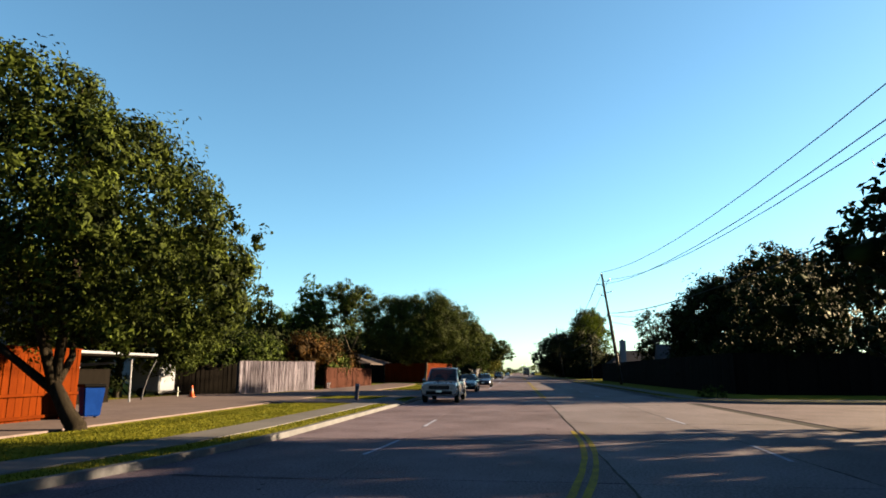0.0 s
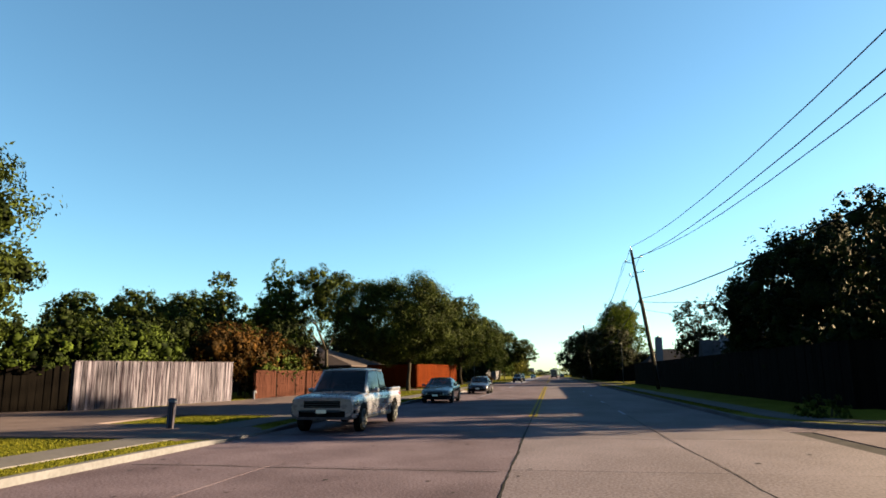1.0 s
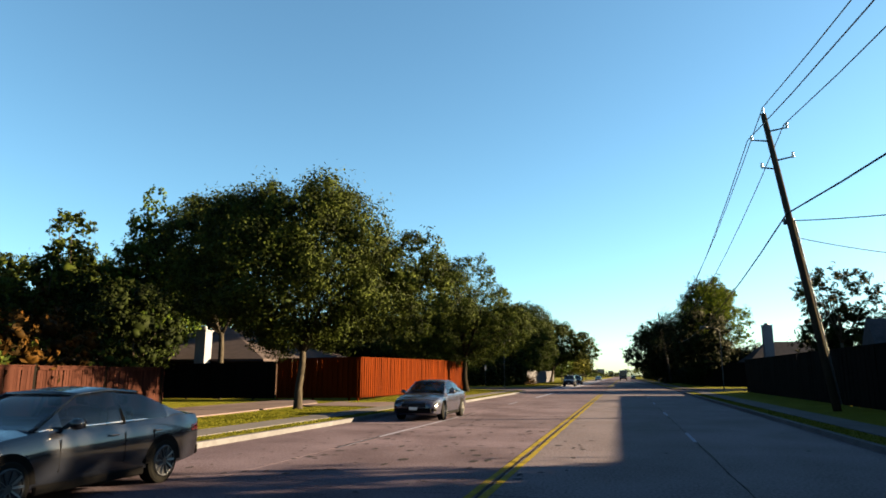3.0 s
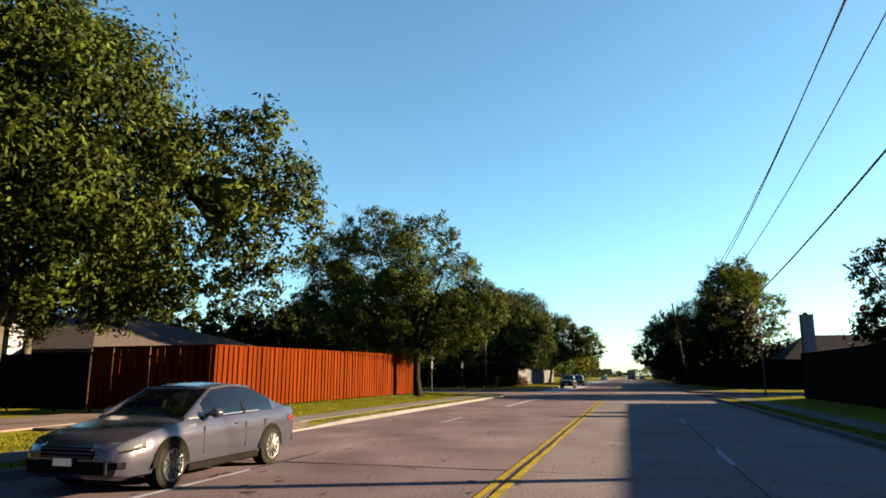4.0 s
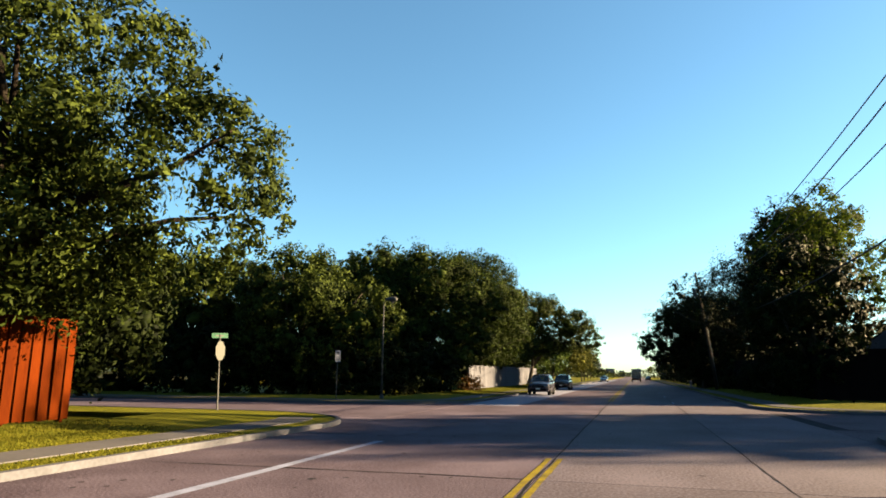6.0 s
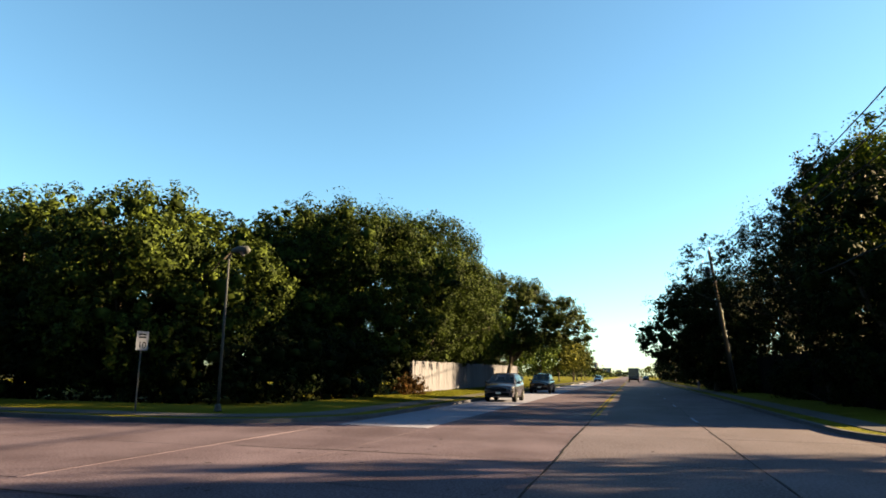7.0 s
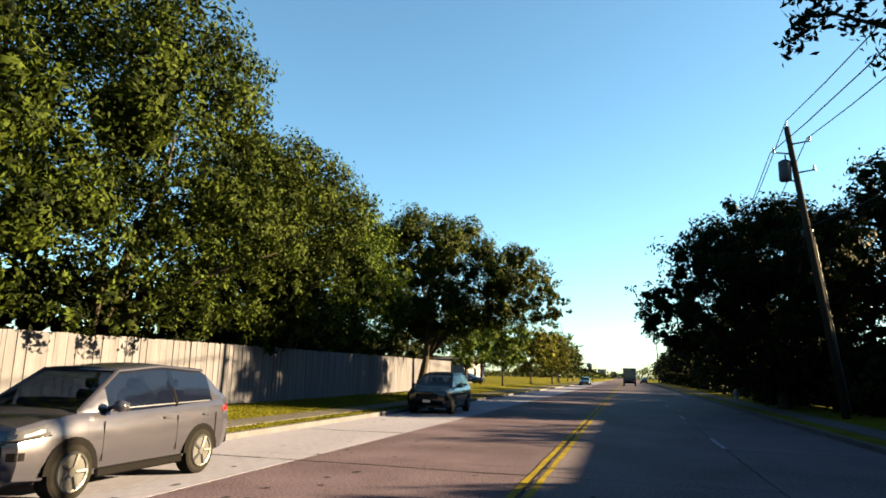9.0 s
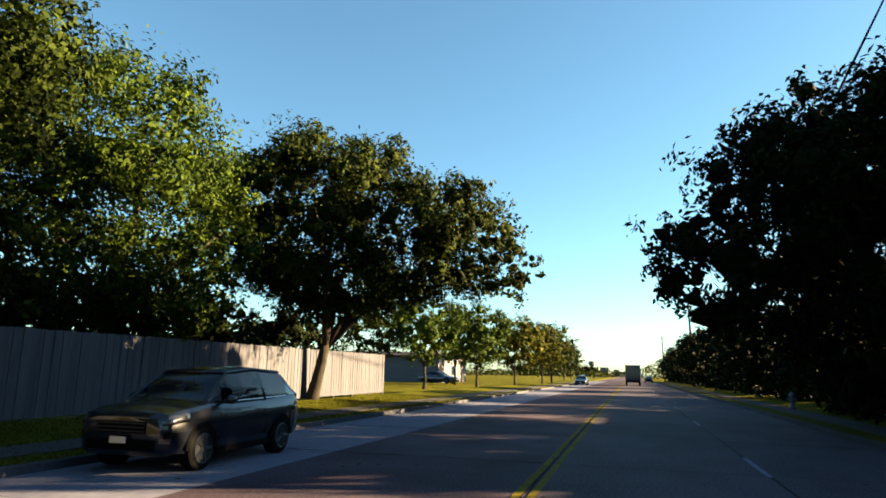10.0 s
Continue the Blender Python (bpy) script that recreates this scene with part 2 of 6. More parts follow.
def corner_path(edge, side, y0, y1, radius=6.0, out=70, first=False):
    """The kerb line along the road, round the corner beyond y1 (and before y0, if first) and away along the side street: points with inward normals."""
    s = -1 if side == "L" else 1
    d = 1 if y1 > y0 else -1
    steps = int(abs(y1 - y0) / 1.5)
    line = [(edge + bend(y0 + (y1 - y0) * k / steps), y0 + (y1 - y0) * k / steps, s, 0.0) for k in range(steps + 1)]

    def away(y_, d_):
        sw = [math.pi / 2 * k / 12 for k in range(1, 13)]
        arc = [(edge + s * radius * (1 - math.cos(a)), y_ + d_ * radius * math.sin(a), s * math.cos(a), -d_ * math.sin(a)) for a in sw]
        return arc + [(edge + s * (radius + out * k / 20), y_ + d_ * radius, 0.0, -float(d_)) for k in range(1, 21)]

    return (away(y0, -d)[::-1] if first else []) + line + away(y1, d)


GAPS_L = [(27.3, 32.0), (36.5, 50.0), (76.0, 81.5)]     # driveways over the left kerb


def gap_depth(side, x, y):
    """1 where a driveway lowers the kerb."""
    if side != "L" or x < EDGE_L + bend(y) - 0.5:
        return 0.0
    return max([min(1, max(0, min(y - a, b - y) / 0.7 + 0.3)) for a, b in GAPS_L] + [0.0])


def height(side, d, x, y):
    berm = 0.16 if side == "R" else 0.18 * min(1, max(0, (y - 78) / 10)) * (y < 115) + 0.12 * (y > 115)
    base = 0.11 + 0.03 * min(1, d / 2) + berm * min(1, max(0, (d - 2) / 3))
    return base - gap_depth(side, x, y) * max(0, 0.1 * (1 - d / 1.2))


def lawn(name, side, path_, far):
    """The raised ground behind one stretch of kerb."""
    bm = bmesh.new()
    offs = [0.14, 0.5, 0.9, 1.3, 2.0, 3.0, 4.2, 5.4]
    rings = []
    skirt = [bm.verts.new((x + nx * 0.14, y + ny * 0.14, -0.12)) for x, y, nx, ny in path_]
    rings.append(skirt)
    for d in offs:
        rings.append([bm.verts.new((x + nx * d, y + ny * d, height(side, d, x, y))) for x, y, nx, ny in path_])
    for r, q in zip(rings, rings[1:]):
        for k in range(len(r) - 1):
            bm.faces.new((r[k], r[k + 1], q[k + 1], q[k]))
    drop = [bm.verts.new((v.co.x + nx * 0.02, v.co.y + ny * 0.02, 0.1)) for v, (x, y, nx, ny) in zip(rings[-1], path_)]
    for k in range(len(drop) - 1):
        bm.faces.new((rings[-1][k], rings[-1][k + 1], drop[k + 1], drop[k]))
    last = drop
    back = [bm.verts.new((far, v.co.y, v.co.z)) for v in (last[0], last[-1])]
    bm.faces.new([*last, back[1], back[0]])
    bmesh.ops.recalc_face_normals(bm, faces=bm.faces)
    if sum(f.normal.z for f in bm.faces) < 0:
        bmesh.ops.reverse_faces(bm, faces=bm.faces)
    return tagged(part(name, bm, LAWN, None, smooth=False), "sunlit mown lawn, yellowing in patches, beside the kerb", "lawn", kind="structure")


def strip(bm, path_, d0, d1, z_at, side, a, b):
    """A slab that follows the kerb line from station a to b, between two distances."""
    rows = []
    for x, y, nx, ny in path_[a:b + 1]:
        rows.append([bm.verts.new((x + nx * d, y + ny * d, z)) for d, z in ((d0, -0.1), (d0, z_at(side, d0, x, y)), (d1, z_at(side, d1, x, y)), (d1, -0.1))])
    for r, q in zip(rows, rows[1:]):
        for k in range(3):
            bm.faces.new((r[k], r[k + 1], q[k + 1], q[k]))
    bm.faces.new(rows[0]), bm.faces.new(rows[-1][::-1])
    bmesh.ops.recalc_face_normals(bm, faces=bm.faces)
    return bm


PATHS = {
    "near_left": ("L", corner_path(EDGE_L, "L", -60, 111.5, 5.5), -75),
    "far_left": ("L", corner_path(EDGE_L, "L", 700, 132.3, 6.0), -75),
    "first_right": ("R", corner_path(EDGE_R, "R", -60, 10.5, 5.5), 75),
    "near_right": ("R", corner_path(EDGE_R, "R", 38.3, 111.5, 5.5, first=True), 75),
    "far_right": ("R", corner_path(EDGE_R, "R", 700, 131.8, 5.5), 75),
}
for key, (side, pts, far) in PATHS.items():
    lawn("ground_" + key, side, pts, far)
    kerb = thing("kerb_" + key, "pale concrete kerb along the road", "kerb", kind="structure")
    walkway = thing("sidewalk_" + key, "concrete sidewalk slabs between two strips of grass", "sidewalk", kind="structure")
    top = lambda s_, d, x, y: height(s_, 0.3, x, y) + 0.022
    slab = lambda s_, d, x, y: height(s_, d, x, y) + 0.022
    live = [k for k in range(len(pts) - 1) if -12 < pts[k][1] < 330 and abs(pts[k][0]) < 40]
    for k in live[::2]:
        e = min(k + 2, len(pts) - 1)
        part("kerb_stone", strip(bmesh.new(), pts, 0.0, 0.17, top, side, k, e), KERB_MAT, kerb)
        if 60 < pts[k][1] < 114 or key != "near_left" or pts[k][1] < 60:
            part("slab", strip(bmesh.new(), pts, 0.95, 2.05, slab, side, k, e), WALK_MAT, walkway)

# ---- the road: a dark bed and concrete slabs with open joints ----
road = thing("road", "worn pinkish-grey concrete road with cracked joints and faded lane paint", "road", kind="structure")
bm = boxed(EDGE_L - 0.02, EDGE_R + 0.02, -60, 900, -0.11, -0.015)
box(bm, -85, EDGE_L - 0.03, 116.9, 126.4, -0.11, -0.016), box(bm, EDGE_R + 0.03, 85, 116.9, 126.4, -0.11, -0.016), box(bm, EDGE_R + 0.03, 85, 15.9, 32.9, -0.11, -0.016)
part("bed", bm, JOINT, road)
LANES = [(EDGE_L, -4.47), (-4.46, -0.012), (0.012, 3.70), (3.715, EDGE_R)]
SLAB = 6.1
meshes = {}
for i, (a, b) in enumerate(LANES):
    bm = bmesh.new()
    box(bm, a, b, 0.009, SLAB - 0.009, -0.1, 0.0)
    meshes[i] = mesh_of("slab", bm, CONCRETE_ROAD if b < 0 else GREY_ROAD)
meshes[4] = mesh_of("slab", boxed(*LANES[0], 0.009, SLAB - 0.009, -0.1, 0.0), PALE_ROAD)
for k in range(-6, 56):
    for i in range(4):
        shared("slab", meshes[4 if i == 0 and k > 20 else i], road, Matrix.Translation((0, k * SLAB , random.uniform(-0.002, 0.002))))
bm = bmesh.new()
for a, b in LANES:
    box(bm, a, b, 56 * SLAB + 0.01, 900, -0.1, 0.0)
part("far_paving", bm, CONCRETE_ROAD, road)
bm = bmesh.new()
for x0 in range(-85, -7, 6):
    for y0, y1 in ((116.9, 121.6), (121.62, 126.4)):
        box(bm, max(-85, x0) + 0.008, min(x0 + 6, EDGE_L - 0.03) - 0.008, y0, y1, -0.1, 0.0)
for x0 in range(8, 85, 6):
    for y0, y1 in ((116.9, 121.6), (121.62, 126.4), (15.9, 24.4), (24.42, 32.9)):
        box(bm, max(x0, EDGE_R + 0.03) + 0.008, x0 + 6 - 0.008, y0, y1, -0.1, 0.0)
part("side_street_paving", bm, CONCRETE_ROAD, road)
# the rounded corners between the streets and the bend at the start
bm = bmesh.new()
for x0, x1, y0, y1 in ((-13.2, EDGE_L - 0.03, 110.5, 116.88), (-13.8, EDGE_L - 0.03, 126.42, 133), (EDGE_R + 0.03, 13.2, 110, 116.88), (EDGE_R + 0.03, 13.2, 126.42, 133), (EDGE_R + 0.03, 13.2, 9, 15.88), (EDGE_R + 0.03, 13.2, 32.92, 39), (EDGE_L - 9, EDGE_L - 0.03, -30, 14)):
    box(bm, x0, x1, y0, y1, -0.1, -0.004)
part("corner_paving", bm, CONCRETE_ROAD, road)

# cracks: thin wandering lines of sealer
crack_mesh = bmesh.new()
rng = random.Random(4)


def crack(bm, x0, y0, x1, y1, w, wander):
    n = max(3, int(math.hypot(x1 - x0, y1 - y0) / 0.35))
    off, prev = 0.0, None
    dx, dy = (x1 - x0), (y1 - y0)
    ln = math.hypot(dx, dy)
    nx, ny = -dy / ln, dx / ln
    for k in range(n + 1):
        off = off * 0.8 + rng.uniform(-wander, wander)
        x, y, h = x0 + dx * k / n + nx * off, y0 + dy * k / n + ny * off, w * rng.uniform(0.4, 1.3)
        cur = [bm.verts.new((x + nx * h, y + ny * h, 0.0055)), bm.verts.new((x - nx * h, y - ny * h, 0.0055))]
        if prev:
            bm.faces.new((prev[0], prev[1], cur[1], cur[0]))
        prev = cur


for y in [k * SLAB for k in range(-2, 40)]:
    if rng.random() < 0.75:
        crack(crack_mesh, EDGE_L + 0.3, y + rng.uniform(-0.2, 0.2), rng.choice((-4.5, -0.2, -0.2, 3.6)), y + rng.uniform(-0.3, 0.3), 0.026, 0.035)
crack(crack_mesh, 0.0, -15, 0.0, 215, 0.022, 0.018)
crack(crack_mesh, 3.7, -15, 3.7, 215, 0.012, 0.02)
for k in range(26):
    y = rng.uniform(0, 200)
    crack(crack_mesh, rng.uniform(-7, 6), y, rng.uniform(-7, 6), y + rng.uniform(-2, 2), 0.008, 0.05)
bmesh.ops.recalc_face_normals(crack_mesh, faces=crack_mesh.faces)
part("crack", crack_mesh, CRACK, road, "dark sealed cracks")
bm = bmesh.new()
for k in range(700):
    x, y, r = rng.uniform(-6.6, 0.4), rng.uniform(-4, 190), rng.uniform(0.012, 0.05)
    a0, n = rng.uniform(0, 6), 5
    vs = [bm.verts.new((x + r * rng.uniform(0.5, 1.3) * math.cos(a0 + q * 1.2566), y + 1.3 * r * rng.uniform(0.5, 1.3) * math.sin(a0 + q * 1.2566), 0.006)) for q in range(n)]
    bm.faces.new(vs)
tagged(part("spall", bm, CRACK, road, "dark pits and stains in the concrete"), kind="stuff")


def ribbon(name, x0, x1, y0, y1, material, z=0.008):
    bm = bmesh.new()
    n = max(1, int((y1 - y0) / 1.0))
    rows = [[bm.verts.new((x + bend(y0 + (y1 - y0) * k / n) + rng.uniform(-0.012, 0.012), y0 + (y1 - y0) * k / n, z)) for x in (x0, x1)] for k in range(n + 1)]
    for r, q in zip(rows, rows[1:]):
        bm.faces.new((r[0], r[1], q[1], q[0]))
    return part(name, bm, material, road)


for a, b in ((-12, 15.0), (39.0, 106.5), (136.5, 420)):
    ribbon("yellow_line", -0.165, -0.05, a, b, YELLOW), ribbon("yellow_line", 0.05, 0.165, a, b, YELLOW)
for y in (9.0, 18.0, 41.0, 52.0, 63.6, 75.0, 86.3, 97.4, 134.5, 146.8, 158.9, 170.6, 182.5, 194.5, 206.5, 218.5, 230.5, 242.5, 254.5):
    ribbon("lane_dash", 3.66, 3.76, y, y + 2.8, WHITE_LINE)
for y in (9.0, 16.0, 60.0, 72.0, 84.0):
    ribbon("lane_dash", -4.52, -4.42, y, y + 2.9, WHITE_LINE)
ribbon("lane_stripe", -4.58, -4.36, 96.5, 108.5, WHITE_LINE)
ribbon("lane_seam", -4.52, -4.44, 60, 75, WHITE_LINE)


# small dark pits where the concrete has spalled, mostly in the outer lanes
r = random.Random(77)
bm = bmesh.new()
for k in range(480):
    x, y = r.choice((r.uniform(-7.2, -0.6), r.uniform(-7.2, -2.5), r.uniform(0.5, 7.1))), r.uniform(14, 182) if k % 3 else r.uniform(70, 104)
    w, h = r.uniform(0.025, 0.09), r.uniform(0.03, 0.14)
    if k % 4 == 1:
        x, y, w, h = r.uniform(-5.5, 1.2), r.uniform(56, 72), w * 1.5, h * 1.6
    n = r.randint(5, 7)
    ring = [bm.verts.new((x + w * r.uniform(0.6, 1.1) * math.cos(q * 2 * math.pi / n), y + h * r.uniform(0.6, 1.1) * math.sin(q * 2 * math.pi / n), 0.0065)) for q in range(n)]
    bm.faces.new(ring)
tagged(part("road_pits", bm, JOINT, None), "scattered dark pits and spalls in the worn concrete", "road wear", kind="stuff")


# ---- trees ----
LEAF_SHARE = 0.53     # leaves kept of the counts below


def leaf_mesh(name, centres, outward, size, material, seed):
    """Many small pointed leaves, one folded face each, at the given places."""
    r = np.random.RandomState(seed)
    n = len(centres)
    a = outward * 1.0 + r.normal(size=(n, 3)) * 0.46
    a /= np.linalg.norm(a, axis=1)[:, None]
    b = np.cross(a, r.normal(size=(n, 3)))
    b /= np.linalg.norm(b, axis=1)[:, None] + 1e-9
    c = np.cross(a, b)
    ln, wd = size * r.uniform(0.65, 1.4, n)[:, None], size * r.uniform(0.36, 0.6, n)[:, None]
    v = np.stack([centres - b * ln * 0.45, centres - b * ln * 0.05 + c * wd * 0.5 + a * wd * 0.18, centres + b * ln * 0.55, centres - b * ln * 0.05 - c * wd * 0.5 + a * wd * 0.18], 1).reshape(-1, 3)
    me = bpy.data.meshes.new(name)
    me.vertices.add(4 * n), me.loops.add(4 * n), me.polygons.add(n)
    me.vertices.foreach_set("co", v.astype(np.float32).ravel())
    me.loops.foreach_set("vertex_index", np.arange(4 * n, dtype=np.int32))
    me.polygons.foreach_set("loop_start", np.arange(0, 4 * n, 4, dtype=np.int32))
    me.materials.append(material)
    me.update(calc_edges=True)
    return me


def crown_points(lumps, leaves, seed, lobe=0.3, shag=0.15, core=0.5):
    """Leaf places over a few overlapping lumps (x, y, z, rx, ry, rz): each lump carries lobes, each lobe a handful of leafy sprays, with dark gaps between."""
    r = np.random.RandomState(seed)
    mids, rads = np.array([l[:3] for l in lumps]), np.array([l[3:] for l in lumps])

    def buried(pts, own, limit):
        """Which points lie well inside another lump."""
        deep = np.zeros(len(pts), dtype=bool)
        for q in range(len(lumps)):
            if q != own:
                deep |= (((pts - mids[q]) / rads[q]) ** 2).sum(1) < limit ** 2
        return deep

    lobes, cores = [], []
    for own in range(len(lumps)):
        c, rad = mids[own], rads[own]
        n = max(16, int(56 * min(3, (rad.mean() / 3) ** 1.4)))
        k = np.arange(n) + 0.5
        up, turn = 1 - 2 * k / n, k * 2.39996 + r.uniform(0, 6)
        d = np.stack([np.sqrt(1 - up ** 2) * np.cos(turn), np.sqrt(1 - up ** 2) * np.sin(turn), up], 1) + r.normal(size=(n, 3)) * 0.16
        d /= np.linalg.norm(d, axis=1)[:, None]
        size = rad.mean() * lobe * r.uniform(0.55, 1.4, n)
        at = c + d * rad * (r.uniform(0.86, 1.16, n) - size / rad.mean() * 0.8)[:, None]
        keep = ~buried(at, own, 0.8)
        lobes.extend(zip(at[keep], d[keep], size[keep]))
        # unseen core added in big lumps to stop sun shining through
        if core > 0.35 and rad.min() > 2.3:
            cores.append((c, rad.min() * 0.42))
    if core > 0.37:
        cores.extend((p, s * core) for p, e, s in lobes)
    total = sum(s ** 2 for p, e, s in lobes)
    spots, outs = [], []
    for p, e, s in lobes:
        k = int(leaves * LEAF_SHARE * s ** 2 / total)
        m = max(6, k // 16)
        g = r.normal(size=(m, 3)) + e * 0.5 + np.array([0, 0, 0.1])
        g /= np.linalg.norm(g, axis=1)[:, None] + 1e-9
        long = s * r.uniform(0.82, 1.12, m) * np.where(r.uniform(size=m) < shag, r.uniform(1.15, 1.55, m), 1.0)
        which = r.randint(0, m, k)
        q = g[which] + r.normal(size=(k, 3)) * 0.17
        q /= np.linalg.norm(q, axis=1)[:, None]
        spots.append(p + q * (long[which] * (1 - 0.48 * r.uniform(size=k) ** 1.4))[:, None] * np.array([1.0, 1.0, 0.9])), outs.append(q)
    tips = [lobes[q][0] for q in r.permutation(len(lobes))[:5 * len(lumps)]]
    spots = np.concatenate(spots)
    grow = math.sqrt(0.27 * 2 * math.pi * total / (0.245 * len(spots)))
    return spots, np.concatenate(outs), tips, cores, grow


def clumps(t, cores, material, seed, name="inner_foliage"):
    """The inside of the foliage: one knobbly leaf clump for each lobe, all in one mesh."""
    r = np.random.RandomState(seed + 7)
    bm = bmesh.new()
    bmesh.ops.create_icosphere(bm, subdivisions=1, radius=1.0)
    ball = np.array([v.co for v in bm.verts])
    tris = np.array([[v.index for v in f.verts] for f in bm.faces], dtype=np.int32)
    bm.free()
    n, k = len(cores), len(ball)
    at, size = np.array([c[0] for c in cores]), np.array([c[1] for c in cores])
    knob = 1 + r.uniform(-0.5, 0.25, (n, k))
    v = at[:, None, :] + ball[None] * (knob * size[:, None])[:, :, None] * np.array([1.0, 1.0, 0.88])
    f = (tris[None] + (np.arange(n, dtype=np.int32) * k)[:, None, None]).reshape(-1, 3)
    me = bpy.data.meshes.new(name)
    me.vertices.add(n * k), me.loops.add(f.size), me.polygons.add(len(f))
    me.vertices.foreach_set("co", v.astype(np.float32).ravel())
    me.loops.foreach_set("vertex_index", f.ravel())
    me.polygons.foreach_set("loop_start", np.arange(0, f.size, 3, dtype=np.int32))
    me.materials.append(material)
    me.update(calc_edges=True)
    ob = new(name, me)
    ob.parent = t
    return ob


def tree(name, label, base, lumps, leaves, material, seed, trunk=0.2, lean=(0, 0), fork=2.2, size=0.2, lobe=0.31, shag=0.07, limbs=6, group="street trees", category="tree", core=0.38, bark=BARK):
    """A tapered trunk that forks into limbs, and a crown of many small leaves in lobes."""
    t = thing(name, label, category, group, pose(*base))
    r = random.Random(seed)
    b = Vector(base)
    local = [(l[0] - b.x, l[1] - b.y, l[2] - b.z, *l[3:]) for l in lumps]
    pts, outs, tips, cores, grow = crown_points(local, leaves, seed, lobe, shag, core)
    f = Vector((lean[0], lean[1], fork))
    path_ = [Vector((0, 0, -0.25)), Vector((0, 0, 0.12)), f * 0.35 + Vector((r.uniform(-0.08, 0.08), 0, 0)), f * 0.7 + Vector((0, r.uniform(-0.1, 0.1), 0)), f]
    part("trunk", tubed(path_, [trunk * 1.7, trunk * 1.25, trunk, trunk * 0.92, trunk * 0.8], 10), bark, t, smooth=True)
    mid = Vector((sum(l[0] for l in local) / len(local), sum(l[1] for l in local) / len(local), max(l[2] for l in local)))
    high = [p for p in tips if p[2] > fork + 1.6] or list(tips)
    ends = [mid] + [Vector(p) for p in r.sample(high, min(limbs, len(high)))]
    for e in ends:
        k1 = f.lerp(e, 0.4) + Vector((r.uniform(-0.3, 0.3), r.uniform(-0.3, 0.3), r.uniform(0, 0.5)))
        k2 = f.lerp(e, 0.72) + Vector((r.uniform(-0.3, 0.3), r.uniform(-0.3, 0.3), r.uniform(-0.1, 0.3)))
        part("limb", tubed([f - Vector((0, 0, 0.15)), k1, k2, e], [trunk * 0.62, trunk * 0.45, trunk * 0.28, trunk * 0.1], 7), bark, t, smooth=True)
    me = leaf_mesh("crown", pts, outs, min(max(grow, size * 1.25), size * 1.6), material, seed + 1)
    crown = new("crown", me)
    crown.parent = t
    if core > 0.35:
        clumps(t, cores, material, seed)
    return t


def bush(name, label, lumps, leaves, material, seed, size=0.14, category="shrub", lobe=0.34, shag=0.3, core=0.44):
    """A shrub: stems from the ground and leaves in lobes."""
    x, y = lumps[0][0], lumps[0][1]
    t = thing(name, label, category, "shrubs and vines", pose(x, y, 0.1))
    local = [(l[0] - x, l[1] - y, l[2] - 0.1, *l[3:]) for l in lumps]
    pts, outs, tips, cores, grow = crown_points(local, leaves, seed, lobe, shag, core)
    for e in tips[:7]:
        part("stem", tubed([(e[0] * 0.5, e[1] * 0.5, -0.1), (e[0] * 0.7, e[1] * 0.7, e[2] * 0.5), tuple(e)], [0.05, 0.035, 0.012], 5), BARK, t, smooth=True)
    crown = new("foliage", leaf_mesh("foliage", pts, outs, min(max(grow, size * 1.3), size * 1.9), material, seed + 1))
    crown.parent = t
    clumps(t, cores, material, seed)
    return t


OAK = "broad live oak with a dense rounded crown"
tree("tree", "leaning street tree with a twisted trunk on the verge", (-13.05, 12.0, 0.1),
     [(-13.9, 12.5, 5.9, 3.7, 4.0, 2.9), (-11.0, 12.3, 5.0, 2.1, 2.4, 1.8), (-15.8, 12.0, 8.4, 3.0, 3.0, 2.2), (-11.8, 13.0, 4.0, 3.0, 2.4, 1.6), (-16.5, 13, 4.6, 3.4, 3.0, 2.4)],
     125000, LEAF_OAK, 11, 0.21, (-0.75, 0.0), 1.2, 0.14, limbs=6, core=0.36, bark=DARK_BARK)
tree("tree", "broad green tree behind the carport", (-25.0, 32.6, 0.1), [(-21.4, 31.0, 6.4, 4.8, 3.8, 3.9), (-19.9, 30.0, 4.9, 2.3, 2.4, 2.2), (-25.5, 32, 6.0, 4.2, 4.0, 4.0), (-22.4, 33, 3.4, 3.6, 2.4, 1.8)], 100000, LEAF_OAK, 15, 0.22, (0, 0), 2.2, 0.16, limbs=4, core=0.46)
tree("tree", "large sunlit street tree with a slim pale trunk", (-12.4, 73.4, 0.15),
     [(-12.6, 73.1, 7.0, 4.9, 4.3, 3.6), (-17.2, 74.5, 7.4, 3.4, 3.6, 3.3), (-8.5, 76.4, 6.2, 2.6, 2.7, 2.7), (-13.6, 76.0, 4.6, 4.4, 3.2, 1.7), (-9.2, 76.4, 4.6, 1.9, 1.9, 1.4)],
     230000, LEAF_OAK, 21, 0.17, (0.1, 0.1), 2.7, 0.135, limbs=5, core=0.36)
tree("tree", "garden tree behind the dark fence", (-24.6, 85.4, 0.15), [(-25.4, 85.0, 10.4, 4.0, 3.4, 3.9), (-29.0, 84.6, 9.2, 3.2, 3.2, 3.0)], 32000, LEAF_OAK, 23, 0.2, (0, 0), 4.4, 0.19, limbs=4)
